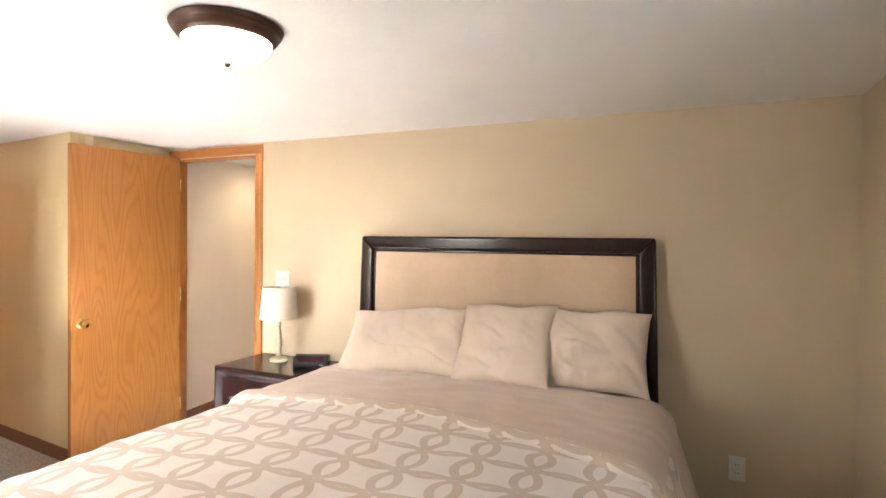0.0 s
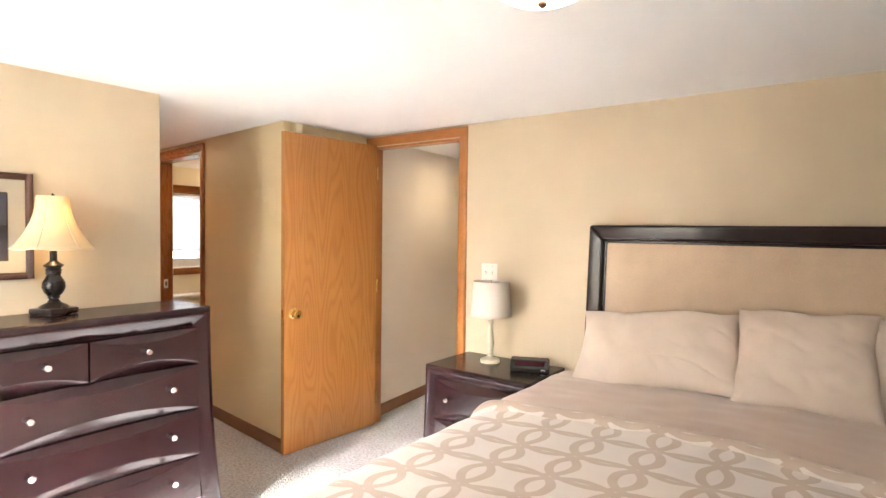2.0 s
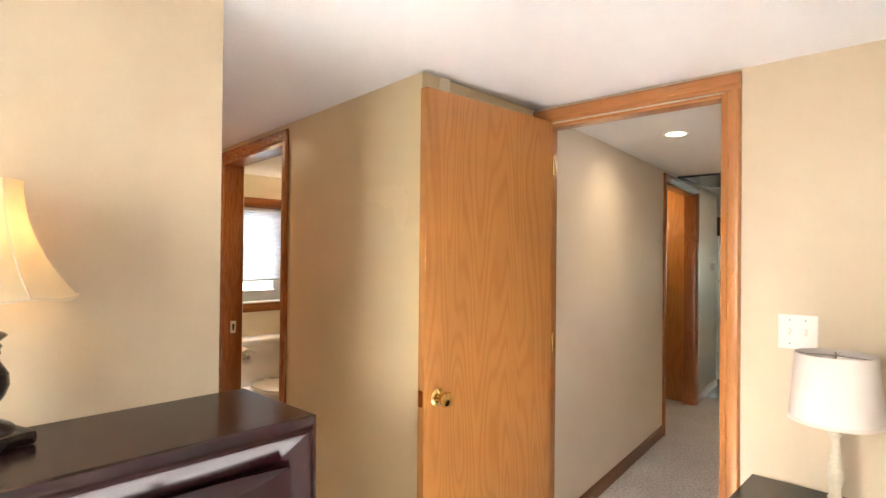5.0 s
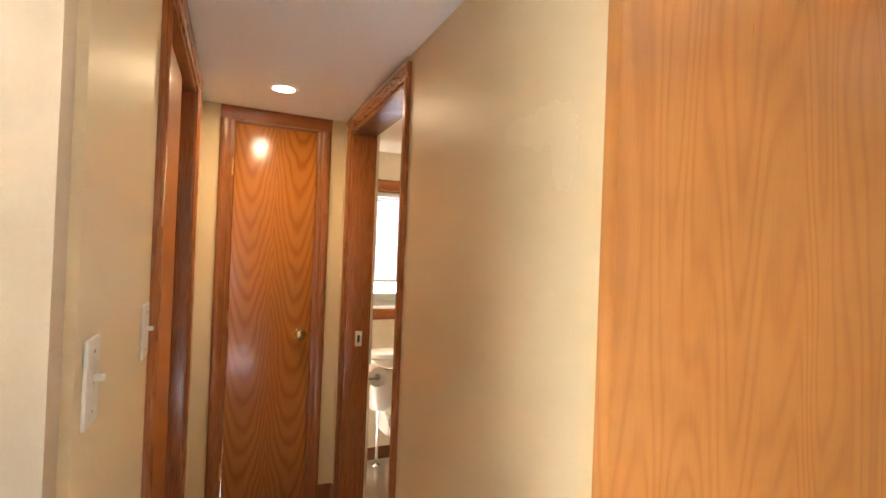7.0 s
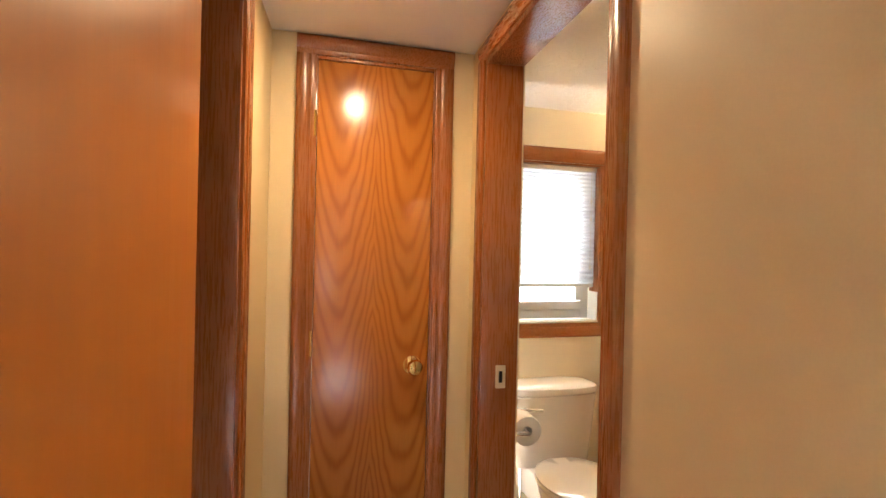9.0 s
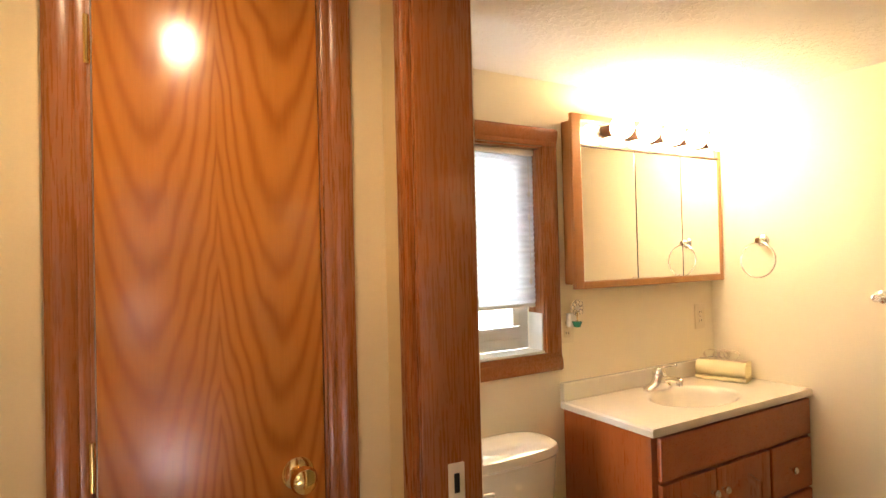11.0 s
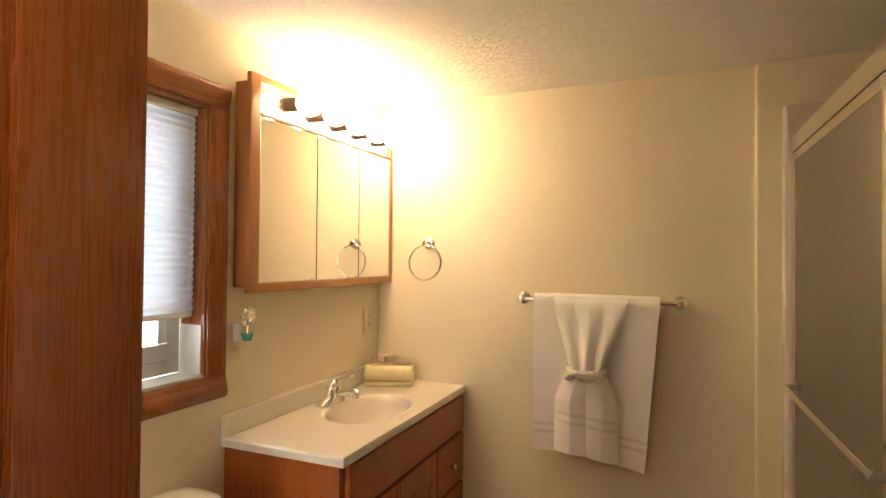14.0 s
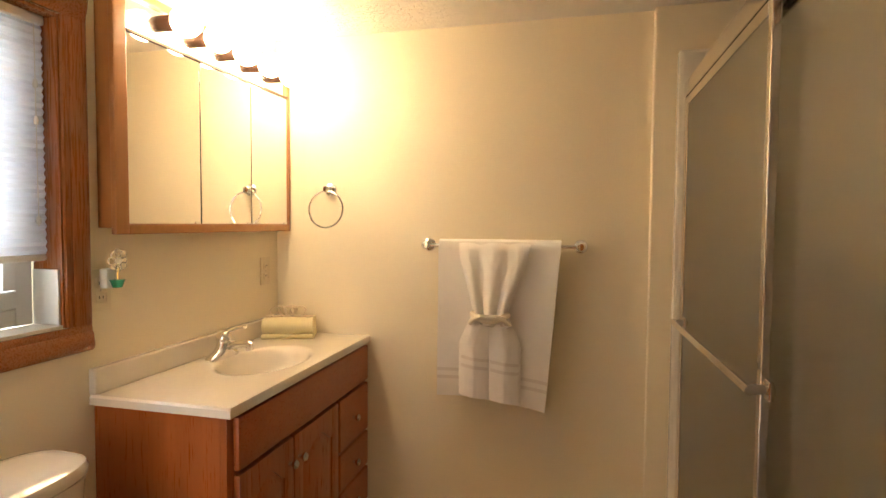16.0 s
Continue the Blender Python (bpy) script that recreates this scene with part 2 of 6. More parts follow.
PLASTIC = plain("white_switch_plastic", (0.74, 0.71, 0.63), 0.35)
CREAMPLATE = plain("cream_plate_plastic", (0.78, 0.69, 0.52), 0.45)
ALMOND = plain("almond_plastic", (0.66, 0.58, 0.44), 0.4)
PORCELAIN = plain("porcelain", (0.74, 0.69, 0.62), 0.08, Coat_Weight=0.5)
MARBLE = surface("cultured_marble", (0.72, 0.66, 0.57), 0.14, 0.05, 3, 40, 0.0, coat=0.4)
TOWEL = surface("white_terry", (0.90, 0.875, 0.85), 0.95, 0.05, 8, 420, 0.12, 0.0006)
YELLOWTOWEL = surface("pale_yellow_terry", (0.80, 0.70, 0.43), 0.95, 0.06, 8, 420, 0.12, 0.0006)
WOVENBAND = surface("woven_towel_band", (0.78, 0.74, 0.71), 0.6, 0.05, 8, 300, 0.1)
PALERIBBON = surface("pale_ribbon", (0.80, 0.74, 0.64), 0.5, 0.06, 8, 200, 0.1)
RIBBON = surface("sheer_ribbon", (0.66, 0.52, 0.36), 0.5, 0.1, 8, 200, 0.1)
BLACK = plain("black_plastic", (0.012, 0.012, 0.013), 0.18)
CLOCKFACE = plain("clock_window", (0.035, 0.003, 0.006), 0.08)
SILVER = plain("grey_print", (0.5, 0.5, 0.5), 0.4)
MIRROR = plain("mirror", (0.93, 0.92, 0.88), 0.015, 1.0)
VINYLFRAME = plain("white_vinyl_sash", (0.70, 0.68, 0.63), 0.35)
WHITEENAMEL = plain("white_enamel", (0.74, 0.74, 0.72), 0.25)
FIBREGLASS = plain("shower_surround_white", (0.72, 0.68, 0.60), 0.2)
FRAMEWOOD = surface("walnut_picture_frame", (0.085, 0.03, 0.018), 0.32, 0.3, 8, 60, 0.05, 0.0005, coat=0.3)
MAT = surface("cream_mat_board", (0.66, 0.56, 0.40), 0.85, 0.03)
BULB = glow("lit_bulb", (1.0, 0.73, 0.42), 3.6)
CANLIGHT = glow("can_light_lens", (1.0, 0.74, 0.44), 11.0)
CANDIM = glow("dimmer_can_light_lens", (1.0, 0.78, 0.54), 5.0)
CANFAR = glow("kitchen_can_lens", (1.0, 0.78, 0.55), 3.0)
DOME = glow("alabaster_dome", (1.0, 0.80, 0.56), 0.8)
DARKWOOD = surface("dark_kitchen_cabinet", (0.05, 0.02, 0.01), 0.35, 0.3)
OUTSIDE = glow("daylight_backdrop", (0.86, 0.95, 1.0), 0.45)
FOLIAGE = glow("sunlit_garden_backdrop", (0.70, 0.95, 0.80), 0.12)
DARKPANEL = surface("dark_ceiling_hatch", (0.03, 0.03, 0.035), 0.25, 0.3, 3, 20, 0.1)


def glass_mat(name, rough, color=(1, 1, 1)):
    m, nt, p = material(name)
    p.inputs["Base Color"].default_value = (*color, 1)
    p.inputs["Transmission Weight"].default_value = 1.0
    p.inputs["Roughness"].default_value = rough
    p.inputs["IOR"].default_value = 1.45
    return m




def sheer_mat(name, color, share):
    """Cloth that lets part of the light through."""
    m, nt, p = material(name)
    p.inputs["Base Color"].default_value = (*color, 1)
    p.inputs["Roughness"].default_value = 0.9
    tr = node(nt, "ShaderNodeBsdfTranslucent", Color=(*color, 1))
    mix = nt.nodes.new("ShaderNodeMixShader")
    mix.inputs[0].default_value = share
    nt.links.new(p.outputs[0], mix.inputs[1])
    nt.links.new(tr.outputs[0], mix.inputs[2])
    nt.links.new(mix.outputs[0], nt.nodes["Material Output"].inputs[0])
    return m


SHADELIT = sheer_mat("parchment_lampshade", (0.80, 0.68, 0.46), 0.5)
BLIND = sheer_mat("cellular_shade", (0.82, 0.84, 0.88), 0.40)
GLASS = glass_mat("clear_glass", 0.0)
OBSCURE = glass_mat("obscure_shower_glass", 0.38, (0.80, 0.77, 0.68))
CLEARPLASTIC = glass_mat("clear_acrylic", 0.05)


def picture_mat():
    """A dusk seascape: grey sky, a warm band at the horizon, dark rippled water."""
    m, nt, p = material("seascape_print")
    tc = nt.nodes.new("ShaderNodeTexCoord")
    sep = node(nt, "ShaderNodeSeparateXYZ", Vector=tc.outputs["UV"])
    swell = noise_tex(nt, coords(nt, (1, 6, 40)), 3.0, 4.0)
    v = calc(nt, "ADD", sep.outputs[1], calc(nt, "MULTIPLY", calc(nt, "SUBTRACT", swell, 0.5), 0.10))
    cr = nt.nodes.new("ShaderNodeValToRGB")
    nt.links.new(v, cr.inputs[0])
    stops = ((0.0, (0.02, 0.022, 0.03)), (0.38, (0.07, 0.06, 0.065)), (0.46, (0.30, 0.13, 0.08)), (0.55, (0.34, 0.20, 0.15)), (0.66, (0.13, 0.12, 0.13)), (1.0, (0.065, 0.065, 0.075)))
    el = cr.color_ramp.elements
    el[0].position, el[0].color = stops[0][0], (*stops[0][1], 1)
    el[1].position, el[1].color = stops[-1][0], (*stops[-1][1], 1)
    for pos, col in stops[1:-1]:
        e = el.new(pos)
        e.color = (*col, 1)
    away = calc(nt, "ABSOLUTE", calc(nt, "SUBTRACT", sep.outputs[0], 0.42))
    cool = blend(nt, ramp(nt, sep.outputs[1], 0.35, 0.60), (0.05, 0.052, 0.06), (0.13, 0.12, 0.135))
    tone = blend(nt, ramp(nt, away, 0.10, 0.60), cr.outputs[0], cool)
    shore = calc(nt, "MULTIPLY", ramp(nt, sep.outputs[1], 0.40, 0.42), ramp(nt, calc(nt, "ADD", sep.outputs[1], calc(nt, "MULTIPLY", away, -0.12)), 0.455, 0.44))
    ripple = noise_tex(nt, coords(nt, (2.0, 1, 26)), 5.0, 4.0)
    water = calc(nt, "MULTIPLY", ramp(nt, sep.outputs[1], 0.42, 0.30), ramp(nt, ripple, 0.50, 0.62))
    tone = blend(nt, calc(nt, "MULTIPLY", water, 0.35), tone, (0.26, 0.20, 0.18))
    tone = blend(nt, calc(nt, "MULTIPLY", shore, 0.85), tone, (0.012, 0.010, 0.012))
    nt.links.new(tone, p.inputs["Base Color"])
    p.inputs["Roughness"].default_value = 0.6
    return m


PRINT = picture_mat()

# ---- building helpers ----


def box(bm, x0, x1, y0, y1, z0, z1, bevel=0.0, segments=2):
    made = bmesh.ops.create_cube(bm, size=1.0)
    m = Matrix.Translation(((x0 + x1) / 2, (y0 + y1) / 2, (z0 + z1) / 2)) @ Matrix.Diagonal((abs(x1 - x0), abs(y1 - y0), abs(z1 - z0), 1))
    bmesh.ops.transform(bm, matrix=m, verts=made["verts"])
    if bevel:
        edges = list({e for v in made["verts"] for e in v.link_edges})
        bmesh.ops.bevel(bm, geom=edges, offset=bevel, segments=segments, affect="EDGES", profile=0.6)


def lathe(bm, outline, m=None, steps=32):
    """Turns an outline of (radius, height) about the local z axis."""
    m = m or Matrix()
    rings = []
    for r, h in outline:
        if r < 1e-5:
            rings.append([bm.verts.new(m @ Vector((0, 0, h)))])
        else:
            rings.append([bm.verts.new(m @ Vector((r * math.cos(2 * math.pi * k / steps), r * math.sin(2 * math.pi * k / steps), h))) for k in range(steps)])
    for a, b in zip(rings, rings[1:]):
        for k in range(steps):
            q = [a[k % len(a)], a[(k + 1) % len(a)], b[(k + 1) % len(b)], b[k % len(b)]]
            q = [v for n, v in enumerate(q) if v not in q[:n]]
            if len(q) > 2:
                bm.faces.new(q)


def tube(bm, points, radius, steps=12, closed=False):
    pts = [Vector(p) for p in points]
    rings = []
    for n, p in enumerate(pts):
        a = pts[n - 1] if (n or closed) else p
        b = pts[(n + 1) % len(pts)] if (n < len(pts) - 1 or closed) else p
        d = (b - a).normalized()
        u = d.cross(Vector((0, 0, 1)) if abs(d.z) < 0.9 else Vector((1, 0, 0))).normalized()
        w = d.cross(u)
        rings.append([bm.verts.new(p + radius * (math.cos(2 * math.pi * k / steps) * u + math.sin(2 * math.pi * k / steps) * w)) for k in range(steps)])
    pairs = list(zip(rings, rings[1:])) + ([(rings[-1], rings[0])] if closed else [])
    for a, b in pairs:
        for k in range(steps):
            bm.faces.new([a[k], a[(k + 1) % steps], b[(k + 1) % steps], b[k]])
    if not closed:
        bm.faces.new(rings[0])
        bm.faces.new(rings[-1][::-1])


def extrude(bm, outline, m, length):
    """A closed outline of (u, v), swept along local x by length; u is local y, v is local z."""
    a = [bm.verts.new(m @ Vector((0, u, v))) for u, v in outline]
    b = [bm.verts.new(m @ Vector((length, u, v))) for u, v in outline]
    n = len(outline)
    for k in range(n):
        bm.faces.new([a[k], a[(k + 1) % n], b[(k + 1) % n], b[k]])
    bm.faces.new(a[::-1])
    bm.faces.new(b)


def sheet(bm, nu, nv, place, thick=0.0, uvs=None):
    """A grid of points place(u, v), u and v from 0 to 1; with thickness downwards along the normal. uvs gives metres for a pattern."""
    grid = [[bm.verts.new(place(i / nu, j / nv)) for j in range(nv + 1)] for i in range(nu + 1)]
    layer = bm.loops.layers.uv.verify() if uvs else None
    for i in range(nu):
        for j in range(nv):
            f = bm.faces.new([grid[i][j], grid[i + 1][j], grid[i + 1][j + 1], grid[i][j + 1]])
            if uvs:
                for loop, (a, b) in zip(f.loops, ((i, j), (i + 1, j), (i + 1, j + 1), (i, j + 1))):
                    loop[layer].uv = uvs(a / nu, b / nv)
    if thick:
        bm.normal_update()
        bmesh.ops.solidify(bm, geom=list(bm.faces), thickness=thick)


def link(name, bm, mat, smooth=True, angle=35):
    bmesh.ops.recalc_face_normals(bm, faces=list(bm.faces))
    me = bpy.data.meshes.new(name)
    bm.to_mesh(me)
    bm.free()
    me.materials.append(mat)
    if smooth:
        me.polygons.foreach_set("use_smooth", [True] * len(me.polygons))
        me.set_sharp_from_angle(angle=radians(angle))
    return new(name, me)


def part(name, bm, mat, parent, label="", smooth=True, m=None):
    ob = link(name, bm, mat, smooth)
    ob.parent = parent
    if m is not None:
        ob.matrix_local = m
    return tagged(ob, label) if label else ob


def thing(name, m, label, category, group="", kind=""):
    ob = new(name)
    ob.empty_display_size = 0.1
    ob.matrix_world = m
    return tagged(ob, label, category, group, kind)


def boxpart(name, dims, mat, parent, bevel=0.003, label="", m=None):
    bm = bmesh.new()
    box(bm, *dims, bevel=bevel)
    return part(name, bm, mat, parent, label, False, m)


def structure(name, bm, mat, label, category, smooth=False):
    return tagged(link(name, bm, mat, smooth), label, category, kind="structure")


def wall_frame(p0, p1):
    """A wall's own frame: x runs from p0 to p1 along its face, y points into the room on its left, z is up."""
    d = Vector((p1[0] - p0[0], p1[1] - p0[1], 0))
    return Matrix.Translation((p0[0], p0[1], 0)) @ pose(0, 0, 0, 0, 0, math.degrees(math.atan2(d.y, d.x))), d.length


def wall(name, p0, p1, thick, top, mat, label, openings=(), behind=0.0):
    """A wall with openings (s0, s1, z0, z1); behind shifts it away from the room."""
    m, length = wall_frame(p0, p1)
    bm = bmesh.new()
    s = 0.0
    for s0, s1, z0, z1 in sorted(openings):
        box(bm, s, s0, -behind - thick, -behind, 0, top)
        if z0 > 0:
            box(bm, s0, s1, -behind - thick, -behind, 0, z0)
        if z1 < top:
            box(bm, s0, s1, -behind - thick, -behind, z1, top)
        s = s1
    box(bm, s, length, -behind - thick, -behind, 0, top)
    bmesh.ops.transform(bm, matrix=m, verts=bm.verts)
    return structure(name, bm, mat, label, "wall")


H, BH = 2.115, 2.062
HALL_N = ((1.14, -0.745), (-1.165, -0.505))
HALL_S = ((-1.165, -1.249), (1.168, -1.524))
CORR_W = ((0.640, 4.337), (1.131, 0.08))
EAST, SOUTH, WEST = 5.42, -3.6, 1.168
WIN_S = 1.56 - (WEST - 0.11)
BW, BN = -1.615, 1.382
BATH_OPEN = (1.192, 2.118)
CLOSET_OPEN = (0.52, 1.556)

# ---- structure ----
wall("wall_headboard", (EAST, 0), (1.13, 0), 0.08, H, WALL, "smooth tan painted bedroom wall", [(EAST - 1.98, EAST - 1.205, 0, 2.035)])
wall("wall_east", (EAST, SOUTH), (EAST, 0.11), 0.12, H, WALL, "tan painted bedroom wall with a window", [(0.9, 1.9, 0.95, 1.55)])
wall("wall_south", (WEST - 0.11, SOUTH), (EAST + 0.12, SOUTH), 0.12, H, WALL, "tan painted outer wall with a wide window", [(WIN_S, WIN_S + 0.90, 0.55, 2.0)])
wall("wall_dresser", (WEST, HALL_S[1][1]), (WEST, SOUTH), 0.10, H, WALL, "tan painted wall behind the dresser")
wall("wall_hall_south", (HALL_S[0]), (WEST - 0.104, HALL_S[1][1] + 0.0126), 0.10, H, HALLWALL, "tan painted hall wall with a closet opening", [(CLOSET_OPEN[0], CLOSET_OPEN[1], 0, 2.03)])
wall("wall_hall_north", HALL_N[0], HALL_N[1], 0.05, H, HALLWALL, "tan painted hall wall with a pocket door opening", [(BATH_OPEN[0], BATH_OPEN[1], 0, 2.03)])
wall("wall_bath_south", HALL_N[0], HALL_N[1], 0.05, H, BATHWALL, "cream bathroom side of the pocket wall", [(BATH_OPEN[0], BATH_OPEN[1], 0, 2.03)], behind=0.09)
bm = bmesh.new()
box(bm, 1.03, 1.14, -0.690, 0.08, 0, H)
structure("wall_block_east", bm, HALLWALL, "tan painted wall behind the open bedroom door", "wall")
wall("wall_hall_end", (-1.165, -0.30), (-1.165, -1.36), 0.10, H, HALLWALL, "tan painted hall end wall", [(0.356, 0.797, 0, 2.042)])
wall("wall_bath_west", (BW, BN + 0.1), (BW, -0.62), 0.14, H, BATHWALL, "cream painted bathroom wall with a window", [(1.125, 1.721, 1.003, 1.809)])
wall("wall_bath_north", (0.95, BN), (BW, BN), 0.10, H, BATHWALL, "cream painted bathroom wall")
# paler than the east wall only because its daylight is in the colour
wall("wall_corridor_west", CORR_W[0], CORR_W[1], 0.10, H, CORRWALL_DAYLIT, "painted corridor wall with an open doorway, coloured paler for the daylight on it", [(1.02, 2.08, 0, 2.03)])
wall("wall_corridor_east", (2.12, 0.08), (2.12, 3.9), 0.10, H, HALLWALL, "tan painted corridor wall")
wall("wall_kitchen_end", (3.2, 9.0), (-2.2, 9.0), 0.12, H, WALL, "far kitchen wall with a bright window", [(1.3, 3.27, 0.35, 1.70)])
wall("wall_kitchen_west", (-2.2, 9.0), (-2.2, 1.7), 0.12, H, WALL, "tan kitchen wall")
wall("wall_kitchen_east", (3.2, 3.9), (3.2, 9.12), 0.12, H, WALL, "tan kitchen wall")
wall("wall_kitchen_south", (3.3, 3.9), (2.23, 3.9), 0.1, H, WALL, "tan kitchen wall")
wall("wall_side_room", (-2.2, 1.75), (0.9, 1.75), 0.1, H, BATHWALL, "cream wall of a small lit room")

bm = bmesh.new()
box(bm, -2.4, 5.6, -3.8, 3.72, -0.12, 0.0)
structure("floor", bm, CARPET, "speckled beige cut-pile carpet", "floor")
bm = bmesh.new()
box(bm, BW - 0.06, 0.90, -0.56, BN + 0.05, -0.02, 0.006)
structure("floor_bath", bm, VINYL, "tan vinyl bathroom floor", "floor")
bm = bmesh.new()
box(bm, -2.4, 3.4, 3.72, 9.2, -0.12, 0.004)
structure("floor_kitchen", bm, KITFLOOR, "glossy grey vinyl kitchen floor", "floor")
bm = bmesh.new()
box(bm, -2.4, 5.6, -3.8, 9.2, H, H + 0.12)
structure("ceiling", bm, CEIL, "white ceiling with a light knockdown texture", "ceiling")
bm = bmesh.new()
box(bm, BW - 0.05, 0.90, -0.40, BN + 0.05, BH, H - 0.004)
structure("ceiling_bath", bm, BATHCEIL, "cream bathroom ceiling with knockdown texture", "ceiling")
# jog in the bathroom's north wall beside the shower
bm = bmesh.new()
box(bm, -0.085, 0.95, 1.335, BN + 0.001, 0.008, BH - 0.002, 0.006)
structure("wall_shower_jog", bm, BATHWALL, "cream furred-out wall beside the shower", "wall")
bm = bmesh.new()
box(bm, 0.86, 0.95, -0.44, 1.333, 0.008, BH - 0.002)
structure("wall_shower_back", bm, FIBREGLASS, "white shower back wall", "wall")

CASING = ((0, 0), (0, 0.010), (0.006, 0.013), (0.016, 0.013), (0.020, 0.017), (0.048, 0.021), (0.056, 0.019), (0.062, 0.012), (0.062, 0))


def casing(m, s0, s1, top, parent, w=0.062, bottom=None, wood=(OAKTRIM, OAKTRIMX)):
    """Moulded oak casing round an opening, on the frame m. With bottom it goes all round, mitred as a picture frame is."""
    k = w / 0.062
    low = 0.0 if bottom is None else bottom
    for name, mm, length, mat in (
        ("casing_side", m @ Matrix.Translation((s0, 0, low)) @ Matrix(((0, -1, 0, 0), (0, 0, 1, 0), (1, 0, 0, 0), (0, 0, 0, 1))), top - low, wood[0]),
        ("casing_side", m @ Matrix.Translation((s1, 0, low)) @ Matrix(((0, 1, 0, 0), (0, 0, 1, 0), (1, 0, 0, 0), (0, 0, 0, 1))), top - low, wood[0]),
        ("casing_head", m @ Matrix.Translation((s0 - w, 0, top + 0.001)) @ Matrix(((1, 0, 0, 0), (0, 0, 1, 0), (0, 1, 0, 0), (0, 0, 0, 1))), s1 - s0 + 2 * w, wood[1]),
        ("casing_sill", m @ Matrix.Translation((s0 - w, 0, low - 0.001)) @ Matrix(((1, 0, 0, 0), (0, 0, 1, 0), (0, -1, 0, 0), (0, 0, 0, 1))), s1 - s0 + 2 * w, wood[1]),
    ):
        if name == "casing_sill" and bottom is None:
            continue
        bm = bmesh.new()
        extrude(bm, [(u * k, v) for u, v in CASING], mm, length)
        part(name, bm, mat, parent)


def jambs(m, s0, s1, top, depth, parent, proud=0.0, thick=0.014, bottom=None, wood=OAKTRIM):
    low = 0.0 if bottom is None else bottom
    for name, dims in (
        ("jamb", (s0, s0 + thick, -depth, proud, low, top)),
        ("jamb", (s1 - thick, s1, -depth, proud, low, top)),
        ("head_jamb", (s0 + thick, s1 - thick, -depth, proud, top - thick, top)),
        ("sill", (s0 + thick, s1 - thick, -depth, proud, low, low + thick)),
    ):
        if name == "sill" and bottom is None:
            continue
        bm = bmesh.new()
        box(bm, *dims, bevel=0.002)
        bmesh.ops.transform(bm, matrix=m, verts=bm.verts)
        part(name, bm, wood, parent)


def opening(name, label, category="door frame"):
    return thing(name, Matrix(), label, category, kind="structure")


# bedroom doorway
m_head, _ = wall_frame((EAST, 0), (1.13, 0))
door_1 = opening("door_1", "honey oak door frame with moulded casing")
casing(m_head, EAST - 1.975, EAST - 1.21, 2.04, door_1, wood=(HONEY, HONEYX))
jambs(m_head, EAST - 1.98, EAST - 1.205, 2.034, 0.08, door_1, wood=HONEY)
# hall pocket door frame
m_hn, _ = wall_frame(*HALL_N)
door_2 = opening("door_2", "stained oak pocket door frame with moulded casing")
casing(m_hn, BATH_OPEN[0] - 0.005, BATH_OPEN[1] + 0.005, 2.03, door_2, 0.056)
jambs(m_hn, BATH_OPEN[0], BATH_OPEN[1], 2.03, 0.128, door_2, 0.004, 0.02)
boxpart("pocket_door_edge", (BATH_OPEN[0] + 0.0205, BATH_OPEN[0] + 0.023, -0.088, -0.053, 0.012, 2.0), OAKDOOR, door_2, 0.002, m=m_hn)
bm = bmesh.new()
box(bm, BATH_OPEN[1] - 0.0235, BATH_OPEN[1] - 0.020, -0.086, -0.050, 0.885, 0.965, 0.003)
part("strike_plate", bm, ALMOND, door_2, "small ivory strike plate", m=m_hn)
boxpart("strike_hole", (BATH_OPEN[1] - 0.0245, BATH_OPEN[1] - 0.0230, -0.074, -0.062, 0.905, 0.945), BLACK, door_2, 0.0, m=m_hn)
# hall closet with sliding slabs
m_hs, len_hs = wall_frame(HALL_S[0], (WEST - 0.104, HALL_S[1][1] + 0.0126))
door_3 = opening("door_3", "stained oak closet frame with sliding slab doors")
casing(m_hs, CLOSET_OPEN[0] - 0.004, CLOSET_OPEN[1] + 0.004, 2.03, door_3, 0.066)
jambs(m_hs, CLOSET_OPEN[0], CLOSET_OPEN[1], 2.03, 0.10, door_3, 0.003)
boxpart("sliding_slab", (CLOSET_OPEN[0] + 0.27, CLOSET_OPEN[1] - 0.016, -0.060, -0.028, 0.012, 2.0), OAKSLAB, door_3, 0.003, m=m_hs)
bm = bmesh.new()
box(bm, CLOSET_OPEN[0], CLOSET_OPEN[1], -0.6, -0.58, 0.004, H - 0.01)
bmesh.ops.transform(bm, matrix=m_hs, verts=bm.verts)
structure("wall_closet_back", bm, WALL, "plain closet back wall", "wall")
for a, b in ((CLOSET_OPEN[0] - 0.06, CLOSET_OPEN[0] - 0.02), (CLOSET_OPEN[1] + 0.02, CLOSET_OPEN[1] + 0.06)):
    bm = bmesh.new()
    box(bm, a, b, -0.6, -0.101, 0.004, H - 0.01)
    bmesh.ops.transform(bm, matrix=m_hs, verts=bm.verts)
    structure("wall_closet_side", bm, WALL, "plain closet side wall", "wall")
# linen closet door at the hall end
m_he, _ = wall_frame((-1.165, -0.30), (-1.165, -1.36))
door_4 = opening("door_4", "figured oak flush closet door, closed", "door")
casing(m_he, 0.356, 0.797, 2.042, door_4, 0.068)
jambs(m_he, 0.350, 0.803, 2.042, 0.10, door_4, 0.004, 0.012)
bm = bmesh.new()
box(bm, -0.2125, 0.2125, -0.035, 0, 0, 2.015, 0.003)
door_leaf = part("door_leaf", bm, OAKCLOSET, door_4, m=m_he @ Matrix.Translation((0.5765, 0.004, 0.012)))


